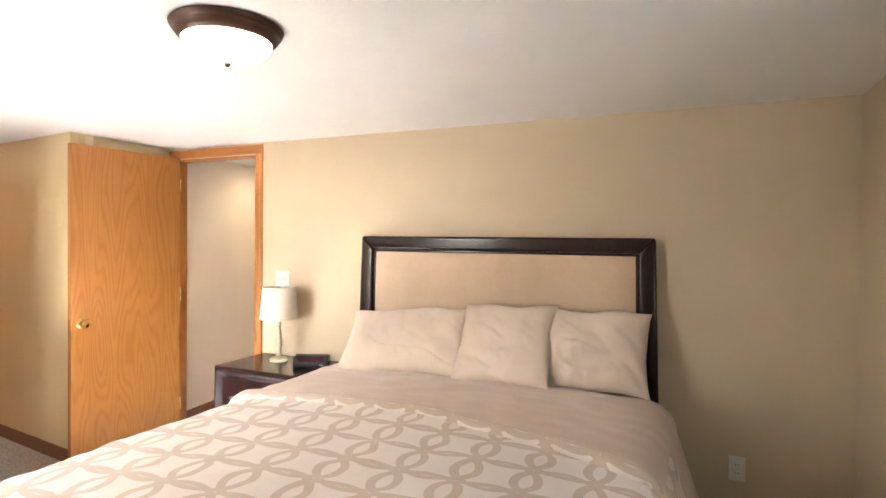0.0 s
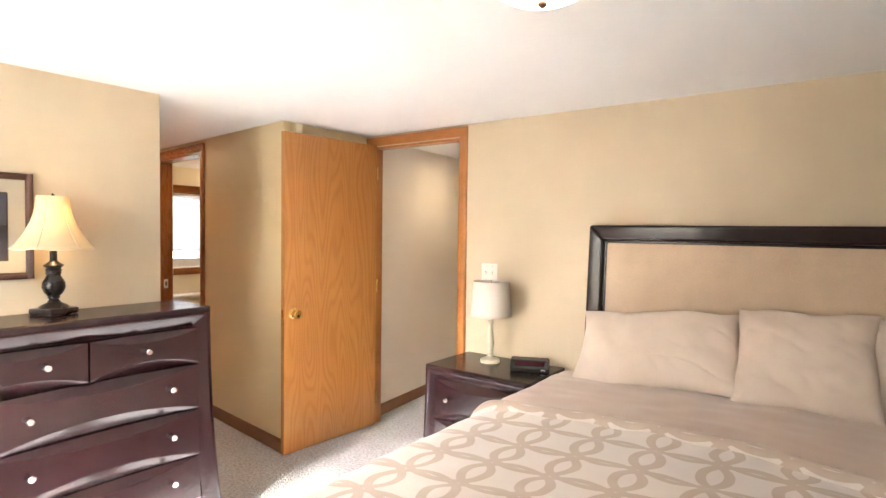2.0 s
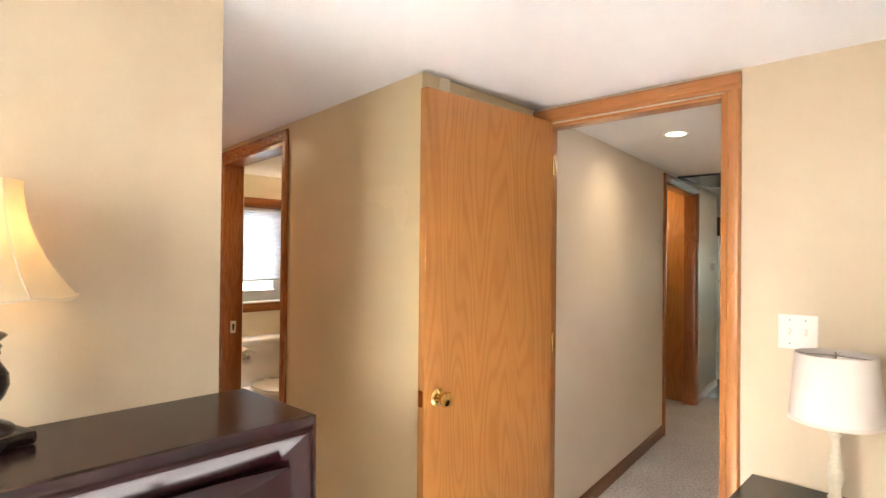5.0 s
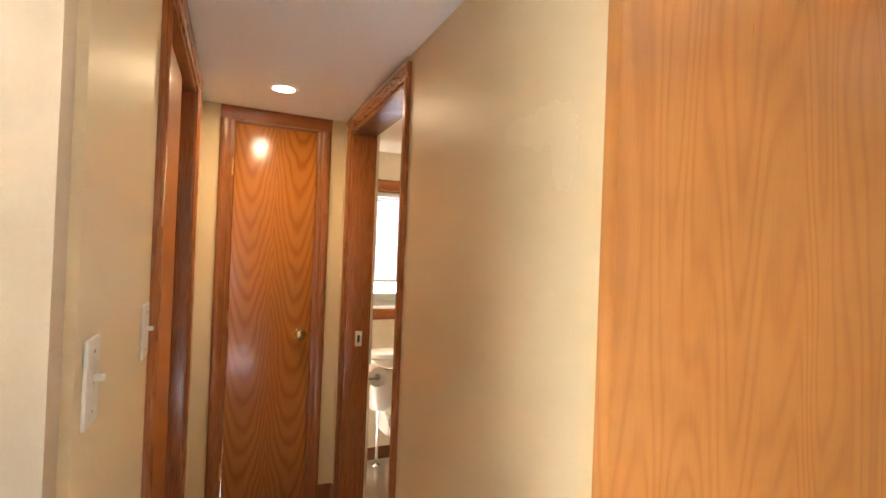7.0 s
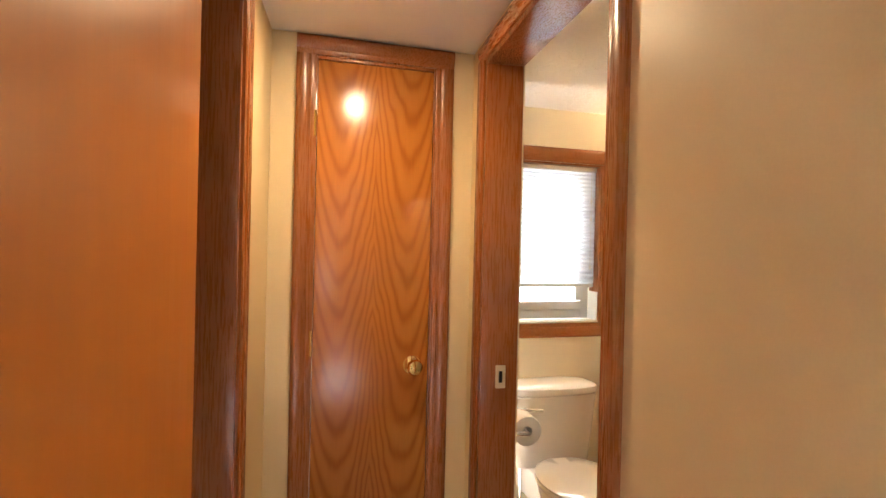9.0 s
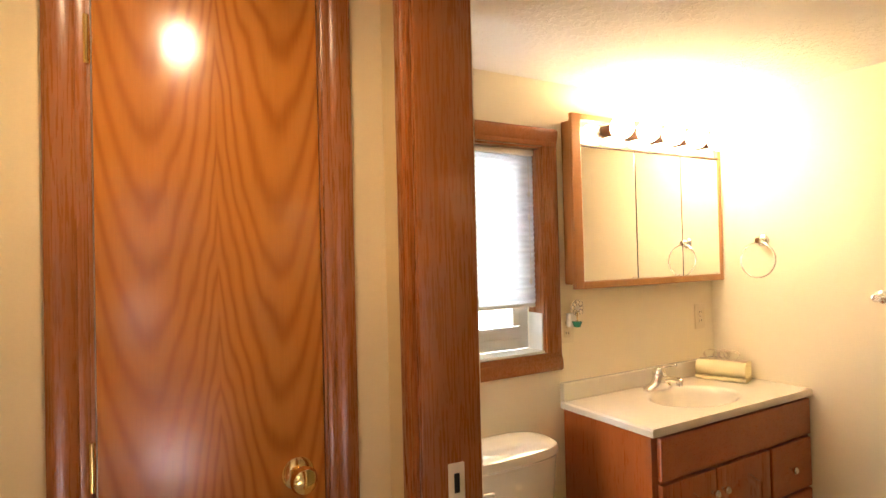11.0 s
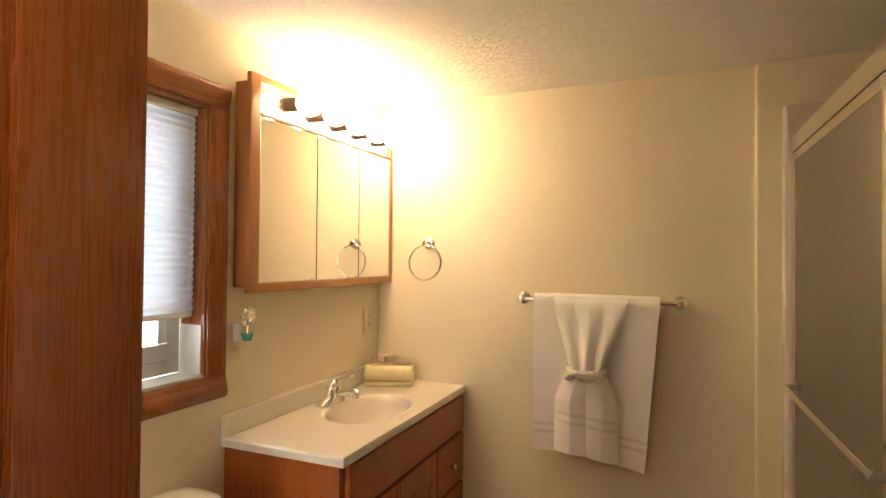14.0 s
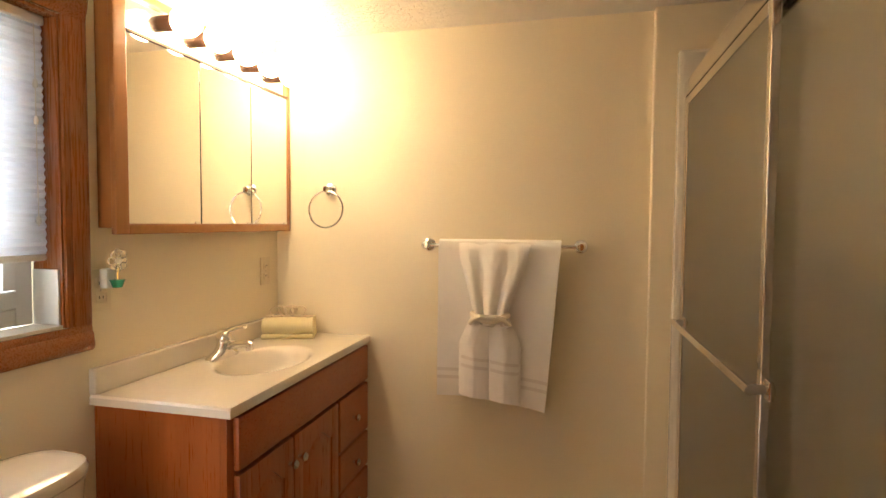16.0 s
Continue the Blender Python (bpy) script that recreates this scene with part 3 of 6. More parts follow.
def knob(parent, m, mat=BRASS):
    """A round door knob on its rose; local z points out of the door."""
    bm = bmesh.new()
    lathe(bm, ((0.0, 0.0), (0.033, 0.0), (0.034, 0.004), (0.028, 0.009), (0.012, 0.012), (0.011, 0.028), (0.018, 0.034), (0.027, 0.042), (0.029, 0.052), (0.025, 0.062), (0.012, 0.067), (0.0, 0.067)), m)
    return part("knob", bm, mat, parent, "polished brass knob")


knob(door_4, m_he @ Matrix.Translation((0.425, 0.004, 0.930)) @ pose(0, 0, 0, -90))
for z in (1.80, 1.02, 0.24):
    bm = bmesh.new()
    lathe(bm, ((0, 0), (0.006, 0), (0.006, 0.09), (0, 0.09)), m_he @ Matrix.Translation((0.797, 0.010, z - 0.045)), 12)
    part("hinge", bm, BRASS, door_4, "small brass hinge")

bm = bmesh.new()
box(bm, -1.60, -1.58, -1.36, -0.40, 0.004, H - 0.004)
structure("wall_linen_back", bm, WALL, "plain back wall of the linen closet", "wall")

# open bedroom door leaf
leaf = thing("bedroom_door", pose(1.252, -0.016, 0.010, 0, 0, -93.8), "open honey oak flush door with brass knobs", "door")
boxpart("door_leaf", (0, 0.765, -0.036, 0, 0, 2.030), OAKDOOR, leaf, 0.002)
knob(leaf, Matrix.Translation((0.700, 0, 0.890)) @ pose(0, 0, 0, -90))
knob(leaf, Matrix.Translation((0.700, -0.036, 0.890)) @ pose(0, 0, 0, 90))
boxpart("latch_plate", (0.7645, 0.7665, -0.030, -0.006, 0.86, 0.92), BRASS, leaf, 0.0006, "brass latch plate")
for z in (1.83, 1.02, 0.2):
    bm = bmesh.new()
    lathe(bm, ((0, 0), (0.006, 0), (0.006, 0.09), (0, 0.09)), Matrix.Translation((-0.001, 0.006, z - 0.045)), 12)
    part("hinge", bm, BRASS, leaf, "small brass hinge")

# baseboards
def baseboard(name, p0, p1, s0, s1, h=0.085):
    m, _ = wall_frame(p0, p1)
    bm = bmesh.new()
    extrude(bm, ((0.0, 0.001), (0.0, h), (0.005, h), (0.011, h - 0.018), (0.012, 0.001)), m @ Matrix.Translation((s0, 0, 0)), s1 - s0)
    tagged(link(name, bm, BASEWOOD, False), "dark stained oak baseboard", "baseboard", kind="structure")


baseboard("baseboard", (EAST, 0), (1.13, 0), 0.0, EAST - 2.04)
baseboard("baseboard", *HALL_N, 0.0, BATH_OPEN[0] - 0.063)
baseboard("baseboard", *HALL_N, BATH_OPEN[1] + 0.063, 2.31)
baseboard("baseboard", HALL_S[0], (WEST - 0.104, HALL_S[1][1] + 0.0126), 0.014, CLOSET_OPEN[0] - 0.072)
baseboard("baseboard", HALL_S[0], (WEST - 0.104, HALL_S[1][1] + 0.0126), CLOSET_OPEN[1] + 0.072, len_hs)
baseboard("baseboard", (WEST, HALL_S[1][1]), (WEST, SOUTH), 0.0, 2.1)
baseboard("baseboard", (-1.165, -0.30), (-1.165, -1.36), 0.21, 0.286)
baseboard("baseboard", (-1.165, -0.30), (-1.165, -1.36), 0.867, 0.95)
baseboard("baseboard", *CORR_W, 0.0, 0.95)
baseboard("baseboard", *CORR_W, 2.15, 4.28)
baseboard("baseboard", (0.95, BN), (BW, BN), 1.04, 2.18)
baseboard("baseboard", (BW, BN), (BW, -0.62), 0.97, 1.9)
baseboard("baseboard", (EAST, SOUTH), (EAST, 0), 0.0, 3.59)
# corridor doorway
m_cw, _ = wall_frame(*CORR_W)
door_5 = opening("door_5", "stained oak corridor door frame")
casing(m_cw, 1.015, 2.085, 2.03, door_5)
jambs(m_cw, 1.02, 2.08, 2.03, 0.10, door_5, 0.003, 0.018)

# ---- windows ----


def window(name, m, s0, s1, z0, z1, depth, label, mid=True):
    """A vinyl sash window set at the back of an opening."""
    w = thing(name, Matrix(), label, "window", kind="structure")
    y0, y1 = -depth, -depth + 0.05
    f = 0.045
    for dims in ((s0, s0 + f, y0, y1, z0, z1), (s1 - f, s1, y0, y1, z0, z1), (s0 + f, s1 - f, y0, y1, z1 - f, z1), (s0 + f, s1 - f, y0, y1, z0, z0 + f)):
        boxpart("sash_rail", dims, VINYLFRAME, w, 0.004, m=m)
    if mid:
        zm = (z0 + z1) / 2
        boxpart("meeting_rail", (s0 + f, s1 - f, y0 + 0.005, y1 + 0.01, zm - 0.02, zm + 0.02), VINYLFRAME, w, 0.004, m=m)
    pane = boxpart("pane", (s0 + f, s1 - f, y0 + 0.018, y0 + 0.023, z0 + f, z1 - f), GLASS, w, 0.0, m=m)
    pane.visible_shadow = False
    return w


m_bw, _ = wall_frame((BW, BN + 0.1), (BW, -0.62))
m_s, _ = wall_frame((WEST - 0.11, SOUTH), (EAST + 0.12, SOUTH))
m_e, _ = wall_frame((EAST, SOUTH), (EAST, 0.11))
window_1 = window("window_1", m_bw, 1.139, 1.707, 1.017, 1.795, 0.14, "white vinyl sash window in stained oak casing", False)
boxpart("sash_inner", (1.184, 1.662, -0.098, -0.084, 1.062, 1.108), VINYLFRAME, window_1, 0.004, m=m_bw)
boxpart("sash_inner", (1.184, 1.219, -0.098, -0.084, 1.110, 1.749), VINYLFRAME, window_1, 0.004, m=m_bw)
casing(m_bw, 1.129, 1.717, 1.803, window_1, 0.070, 1.009)
for dims in ((1.126, 1.135, -0.09, 0.002, 1.009, 1.803), (1.711, 1.72, -0.09, 0.002, 1.009, 1.803), (1.136, 1.71, -0.09, 0.002, 1.794, 1.803), (1.136, 1.71, -0.09, 0.002, 1.009, 1.017)):
    boxpart("window_liner", dims, PLASTIC if dims[4] < 1.013 and dims[5] < 1.023 else OAKTRIM, window_1, 0.001, m=m_bw)
boxpart("sash_track", (1.1352, 1.1405, -0.088, -0.006, 1.018, 1.160), VINYLFRAME, window_1, 0.001, "white sash track below the shade", m=m_bw)
window("window_2", m_s, WIN_S, WIN_S + 0.90, 0.55, 2.0, 0.12, "white vinyl sash window letting in sun")
window("window_3", m_e, 0.9, 1.9, 0.95, 1.55, 0.12, "white vinyl sash window")
m_k, _ = wall_frame((3.2, 9.0), (-2.2, 9.0))
window("window_4", m_k, 1.3, 3.27, 0.35, 1.70, 0.12, "bright kitchen window", False)

# cellular shade, pulled most of the way down
shade = thing("window_shade", m_bw, "white cellular pleated shade, lowered over most of the window", "window shade")
bm = bmesh.new()
outline = []
n_pleat = 56
z_low, z_top = 1.200, 1.769
for k in range(n_pleat + 1):
    z = z_low + (z_top - z_low) * k / n_pleat
    outline.append((-0.034 + (0.0028 if k % 2 else -0.0028), z))
back = [(-0.058 - (0.0028 if k % 2 else -0.0028), z_low + (z_top - z_low) * k / n_pleat) for k in range(n_pleat + 1)]
extrude(bm, outline + back[::-1], Matrix.Translation((1.145, 0, 0)), 0.556)
part("pleated_cloth", bm, BLIND, shade, smooth=False)
boxpart("head_rail", (1.143, 1.703, -0.066, -0.026, 1.770, 1.793), PLASTIC, shade, 0.004)
boxpart("bottom_rail", (1.144, 1.702, -0.058, -0.034, 1.183, 1.1995), PLASTIC, shade, 0.005)
bm = bmesh.new()
tube(bm, [(1.174, -0.022, 1.77 - 0.1 * k) for k in range(6)], 0.0012, 6)
part("pull_cord", bm, PLASTIC, shade)
for z in (1.62, 1.53, 1.285):
    bm = bmesh.new()
    lathe(bm, ((0, -0.011), (0.005, -0.009), (0.006, 0.0), (0.004, 0.010), (0, 0.011)), Matrix.Translation((1.174, -0.022, z)), 10)
    part("cord_toggle", bm, PLASTIC, shade)

# ---- bedroom ----


def soft(x, y, amp, scale):
    return amp * noise.noise(Vector((x * scale, y * scale, 3.1)))


bed = thing("bed", pose(3.735, -0.05, 0, 0, 0, 0), "queen bed with dark wood headboard framing a tan suede panel", "bed")
# headboard: upright frame, flared slightly towards the floor
HB = 0.845


def slab(bm, quad, y0, y1, bevel):
    """A board with four corners (x, z), between two depths."""
    a = [bm.verts.new((x, y0, z)) for x, z in quad]
    b = [bm.verts.new((x, y1, z)) for x, z in quad]
    for k in range(4):
        bm.faces.new([a[k], a[(k + 1) % 4], b[(k + 1) % 4], b[k]])
    bm.faces.new(a[::-1])
    bm.faces.new(b)
    bmesh.ops.bevel(bm, geom=list(bm.edges), offset=bevel, segments=3, affect="EDGES", profile=0.6)


for quad, name in (
    (((-HB, 1.475), (HB, 1.475), (HB - 0.078, 1.398), (-HB + 0.078, 1.398)), "headboard_rail"),
    (((-HB, 1.475), (-HB + 0.078, 1.397), (-HB + 0.045, 0.0), (-HB - 0.045, 0.0)), "headboard_post"),
    (((HB, 1.475), (HB - 0.078, 1.397), (HB - 0.045, 0.0), (HB + 0.045, 0.0)), "headboard_post"),
):
    bm = bmesh.new()
    slab(bm, quad, -0.030, 0.045, 0.012)
    part(name, bm, CHERRY, bed)
bm = bmesh.new()
for quad in (((-HB + 0.079, 1.396), (HB - 0.079, 1.396), (HB - 0.093, 1.382), (-HB + 0.093, 1.382)), ((-HB + 0.079, 1.396), (-HB + 0.093, 1.382), (-HB + 0.075, 0.5), (-HB + 0.061, 0.5)), ((HB - 0.079, 1.396), (HB - 0.093, 1.382), (HB - 0.075, 0.5), (HB - 0.061, 0.5))):
    one = bmesh.new()
    slab(one, quad, -0.012, 0.03, 0.003)
    me = bpy.data.meshes.new("bead")
    one.to_mesh(me)
    one.free()
    bm.from_mesh(me)
    bpy.data.meshes.remove(me)
part("headboard_bead", bm, CHERRY, bed)
bm = bmesh.new()
sheet(bm, 60, 30, lambda u, v: Vector(((u - 0.5) * 2 * (HB - 0.080), -0.006 - 0.012 * (1 - abs(2 * u - 1) ** 12) * (1 - abs(2 * v - 1) ** 10) + soft(u * 3, v * 2, 0.0012, 3), 0.45 + v * 0.940)))
part("suede_panel", bm, SUEDE, bed, "tan suede headboard panel")
boxpart("side_rail", (-0.84, -0.80, -2.08, 0, 0.16, 0.34), CHERRY, bed, 0.006)
boxpart("side_rail", (0.80, 0.84, -2.08, 0, 0.16, 0.34), CHERRY, bed, 0.006)
boxpart("foot_rail", (-0.84, 0.84, -2.12, -2.08, 0.10, 0.36), CHERRY, bed, 0.006)
for x in (-0.80, 0.80):
    boxpart("leg", (x - 0.035, x + 0.035, -2.115, -2.045, 0, 0.10), CHERRY, bed, 0.006)

mattress = thing("mattress", pose(3.735, -0.05, 0.28), "mattress in a pale beige fitted sheet", "mattress")
bm = bmesh.new()
box(bm, -0.80, 0.80, -2.06, -0.035, 0.0, 0.335, 0.05, 4)
part("mattress_body", bm, SHEET, mattress)


def cover_height(x, half, top, drop, r):
    """Profile of bedding over the mattress edge: flat, rounded, then hanging."""
    a = abs(x)
    if a < half - r:
        return a, top
    arc = (a - (half - r)) / r
    if arc < math.pi / 2:
        return half - r + r * math.sin(arc), top - r * (1 - math.cos(arc))
    hang = (arc - math.pi / 2) * r
    return half + 0.10 * min(1, hang / 0.3), top - r - hang


def bedding(name, label, mat, y0, y1, half, top, hang, thick, pattern, amp, crown=0.02, nu=110, nv=60, foot=False, tilt=0.0, owner=None, bend=None):
    """Cloth over the bed from y0 (head) to y1 (foot)."""
    ob = owner or thing(name, pose(3.745, -0.05, 0.3), label, "bedding")
    r = 0.11
    reach = half - r + r * math.pi / 2 + hang
    length = y0 - y1

    def place(u, v):
        t = (2 * u - 1) * reach
        a, z = cover_height(t, half, top, hang, r)
        x = math.copysign(a, t)
        y = y0 - v * length + tilt * x
        if bend:
            y += v * bend(x)
        side = max(0.0, abs(t) - half)
        z += crown * (1 - (abs(x) / half) ** 2) if abs(x) < half else 0
        z += soft(x, y, amp, 2.6) + soft(x + 7, y, amp * 0.6, 7) + soft(x * 0.5, y + 3, amp * 0.5, 15) + amp * 0.45 * abs(noise.noise(Vector((x * 3 + y * 5, y * 2 - x, 8.0))))
        x += math.copysign(side * 0.12 * noise.noise(Vector((y * 5, 1.7, 0))), x) if side else 0
        if foot and v > 0.93:
            k = (v - 0.93) / 0.07
            y += 0.02 * k * k
            z -= 0.36 * k * k
        return Vector((x, y, z - 0.3))

    bm = bmesh.new()
    sheet(bm, nu, nv, place, thick, (lambda u, v: ((2 * u - 1) * reach, -v * length)) if pattern else None)
    part("lining_fold" if owner else name + "_cloth", bm, mat, ob, "plain tan lining folded back" if owner else "")
    return ob


def hem_bend(x):
    """How far the turned-back edge drifts towards the foot on either side."""
    return -0.25 * x ** 1.5 if x > 0 else -0.10 * x * x


bedding("top_sheet", "pale beige sheet smoothed over the mattress", SHEET, -0.06, -0.60, 0.87, 0.665, 0.20, 0.010, False, 0.006, 0.01, 90, 24)
duvet = bedding("duvet", "pale duvet woven with interlocking tan rings, folded back", DUVET, -0.74, -2.13, 0.94, 0.690, 0.34, 0.030, True, 0.010, 0.035, 130, 80, True, 0.03)
bedding("lining_fold", "plain tan duvet lining folded back over the bed", FOLD, -0.29, -0.915, 0.937, 0.722, 0.33, 0.014, False, 0.009, 0.030, 130, 40, False, 0.0, duvet, hem_bend)
bm = bmesh.new()


def hem_place(u, v):
    r = 0.11
    half = 0.945
    reach = half - r + r * math.pi / 2 + 0.33
    t = (2 * u - 1) * reach
    a, z = cover_height(t, half, 0.722, 0.33, r)
    x = math.copysign(a, t)
    ang = 2 * math.pi * v
    z += 0.030 * (1 - (abs(x) / half) ** 2) if abs(x) < half else 0
    y = -0.920 + hem_bend(x) + soft(x, 1.0, 0.012, 3)
    z += soft(x, y, 0.009, 2.6) + soft(x + 7, y, 0.0054, 7) + soft(x * 0.5, y + 3, 0.0045, 15)
    up = 1.0 if abs(t) < half else 0.2
    return Vector((x + math.copysign((1 - up) * 0.018 * math.cos(ang), x), y + 0.036 * math.sin(ang), z - 0.300 + 0.034 * math.cos(ang) * up))


sheet(bm, 120, 12, hem_place, 0.0, lambda u, v: (u * 2.6 + 0.03, v * 0.19))
part("hem_roll", bm, DUVET, duvet, "rolled patterned hem")


def pillow(m, w, h, t, seed, label):
    """A stuffed pillow: w across, h high, t thick at the middle, with creases and pinched corners. Local z is its front."""
    ob = thing("pillow", m, label, "pillow", "pillows against the headboard")
    bm = bmesh.new()
    rng = random.Random(seed)
    off = rng.uniform(0, 50)

    def make(sign):
        def place(u, v):
            a, b = 2 * u - 1, 2 * v - 1
            puff = max(0.0, (1 - abs(a) ** 2.6)) ** 0.55 * max(0.0, (1 - abs(b) ** 2.6)) ** 0.55
            pinch = 1 - 0.055 * (1 - a * a) * abs(b) ** 3
            pinch_b = 1 - 0.075 * (1 - b * b) * abs(a) ** 3
            x, y = a * w / 2 * pinch_b, b * h / 2 * pinch
            sag = -0.10 * t * b
            z = sign * (t / 2 * puff * (1 + sag) + puff * (0.024 * noise.noise(Vector((x * 5 + off, y * 5, sign))) - 0.020 * max(0.0, 0.16 - abs(noise.noise(Vector((x * 4 + y * 6 + off, y * 3 - x * 2, sign))))) / 0.16 * (0.4 + abs(a) ** 2) + 0.016 * abs(noise.noise(Vector((x * 13 + y * 9 + off, y * 8, sign)))) + 0.005 * noise.noise(Vector((x * 30 + off, y * 22, sign)))))
            edge = 0.008 * noise.noise(Vector((x * 9 + off, y * 9, 0.5)))
            return Vector((x + edge, y + edge + 0.006 * math.sin(a * 5 + off), z))
        return place

    sheet(bm, 56, 42, make(1))
    sheet(bm, 56, 42, make(-1))
    bmesh.ops.remove_doubles(bm, verts=bm.verts, dist=0.0006)
    part("pillow_case", bm, PILLOWCLOTH, ob)
    return ob


pillow(pose(4.290, -0.225, 0.925, 62, 0, 0) @ pose(0, 0, 0, 0, 0, 1), 0.58, 0.42, 0.17, 3, "plump beige linen pillow propped against the headboard")
pillow(pose(3.310, -0.300, 0.900, 47, 0, 0) @ pose(0, 0, 0, 0, 0, 6), 0.74, 0.42, 0.18, 1, "plump beige linen pillow leaning on the headboard")
pillow(pose(3.885, -0.300, 0.935, 53, 0, 0) @ pose(0, 0, 0, 0, 0, 2), 0.50, 0.45, 0.16, 2, "beige linen pillow overlapping its neighbours")


def cabinet_frame(ob, w, d, h, edge=0.075, flare=0.045, feet=0.11):
    """Case of a dresser or nightstand; front face at local y = -d, back at 0, x across. A mitred, bowed frame runs up one side, across under the top and down the other, flaring to the floor."""
    boxpart("carcass", (-w / 2 + 0.012, w / 2 - 0.012, -d + 0.03, 0, feet, h - 0.026), CHERRY, ob, 0.003)
    boxpart("top", (-w / 2, w / 2, -d + 0.004, 0.0, h - 0.025, h), CHERRY, ob, 0.003)
    bowed = ((0.0, -0.03), (0.0, -0.003), (0.05, 0.004), (0.16, 0.011), (0.34, 0.013), (0.42, 0.011), (1.0, -0.016), (1.0, -0.03))
    n = len(bowed)

    def swept(name, rings):
        bm = bmesh.new()
        made = [[bm.verts.new(p) for p in ring] for ring in rings]
        for a, b in zip(made, made[1:]):
            for k in range(n):
                bm.faces.new([a[k], a[(k + 1) % n], b[(k + 1) % n], b[k]])
        bm.faces.new(made[0])
        bm.faces.new(made[-1][::-1])
        part(name, bm, CHERRYX, ob)

    for side in (-1, 1):
        rings = []
        for k in range(13):
            v = k / 12
            ring = []
            for u, q in bowed:
                z = v * (h - 0.001 - u * edge)
                out = flare * max(0.0, 1 - z / h) ** 2.2
                ring.append((side * (w / 2 + out * 0.4 - u * edge), -d - out - q, z))
            rings.append(ring)
        swept("front_post", rings)
    swept("top_rail", [[(side * (w / 2 - u * edge - 0.0006), -d - q, h - 0.001 - u * edge) for u, q in bowed] for side in (-1, 1)])
    boxpart("bottom_rail", (-w / 2 + edge + 0.002, w / 2 - edge - 0.002, -d - 0.02, -d + 0.03, feet - 0.03, feet + 0.04), CHERRYX, ob, 0.006)
    for side in (-1, 1):
        boxpart("back_foot", (side * (w / 2 - 0.02), side * (w / 2 - 0.08), -0.07, -0.01, 0, feet + 0.004), CHERRY, ob, 0.004)


def drawer(ob, x0, x1, z0, z1, y, knobs, lean=0.0):
    """A drawer front with a crescent bevel cut along its lower and upper edges, and round nickel knobs."""
    bm = bmesh.new()
    wide, high = x1 - x0, z1 - z0
    top_cut, low_cut = 0.20 * high, 0.27 * high
    rows = [(0, k / 3) for k in range(4)] + [(1, k / 4) for k in range(5)] + [(2, k / 3) for k in range(4)]

    def place(u, zone, f):
        a = 2 * u - 1
        bow = 1 - a * a
        lo, hi = low_cut * bow + 0.0015, high - top_cut * bow - 0.0015
        if zone == 0:
            z, depth = lo * f, 0.034 * bow * (1 - f)
        elif zone == 1:
            z, depth = lo + (hi - lo) * f, 0.0
        else:
            z, depth = hi + (high - hi) * f, 0.026 * bow * f
        return Vector((x0 + u * wide, y + depth - lean * (1 - z / high), z0 + z))

    grid = 32
    verts = [[bm.verts.new(place(i / grid, *rw)) for rw in rows] for i in range(grid + 1)]
    for i in range(grid):
        for j in range(len(rows) - 1):
            bm.faces.new([verts[i][j], verts[i + 1][j], verts[i + 1][j + 1], verts[i][j + 1]])
    rim = [verts[i][0] for i in range(grid + 1)] + [verts[grid][j] for j in range(1, len(rows))] + [verts[i][-1] for i in range(grid - 1, -1, -1)] + [verts[0][j] for j in range(len(rows) - 2, 0, -1)]
    back = [bm.verts.new((v.co.x, y + 0.045, v.co.z)) for v in rim]
    for k in range(len(rim)):
        bm.faces.new([rim[k], rim[(k + 1) % len(rim)], back[(k + 1) % len(rim)], back[k]])
    bmesh.ops.remove_doubles(bm, verts=bm.verts, dist=0.00005)
    front = link("drawer", bm, CHERRYX, True, 14)
    front.parent = ob
    for kx in knobs:
        kb = bmesh.new()
        lathe(kb, ((0, 0), (0.006, 0), (0.0055, 0.012), (0.0125, 0.020), (0.0135, 0.025), (0.011, 0.029), (0, 0.030)), Matrix.Translation((kx, y - 0.001 - lean * 0.45, z0 + high * 0.55)) @ pose(0, 0, 0, 90), 20)
        part("knob", kb, NICKEL, front, "satin nickel knob")
    return front


nightstand = thing("nightstand", pose(2.415, -0.035, 0), "dark cherry two-drawer nightstand with nickel knobs", "nightstand")
cabinet_frame(nightstand, 0.66, 0.43, 0.672, 0.068, 0.03, 0.10)
for z0, z1 in ((0.375, 0.600), (0.145, 0.370)):
    drawer(nightstand, -0.258, 0.258, z0, z1, -0.436, (-0.165, 0.165))

dresser = thing("dresser", pose(1.170, -2.225, 0, 0, 0, 90), "dark cherry dresser with scooped drawers and nickel knobs", "dresser")
cabinet_frame(dresser, 1.54, 0.357, 1.054, 0.085, 0.07, 0.12)
COLS = ((0.235, 0.695), (-0.225, 0.227), (-0.695, -0.233))
for (x0, x1), ks in zip(COLS, ((0.465,), (0.001,), (-0.464,))):
    drawer(dresser, x0, x1, 0.795, 0.958, -0.372, (0.46,) if x0 > 0.2 else ((0.08,) if x0 > -0.3 else (-0.46,)), 0.0)
for z0, z1, lean in ((0.580, 0.785, 0.004), (0.355, 0.570, 0.010), (0.150, 0.345, 0.022)):
    drawer(dresser, -0.118, 0.695, z0, z1, -0.376, (0.02, 0.565), lean)
    drawer(dresser, -0.695, -0.126, z0, z1, -0.376, (-0.41,), lean)


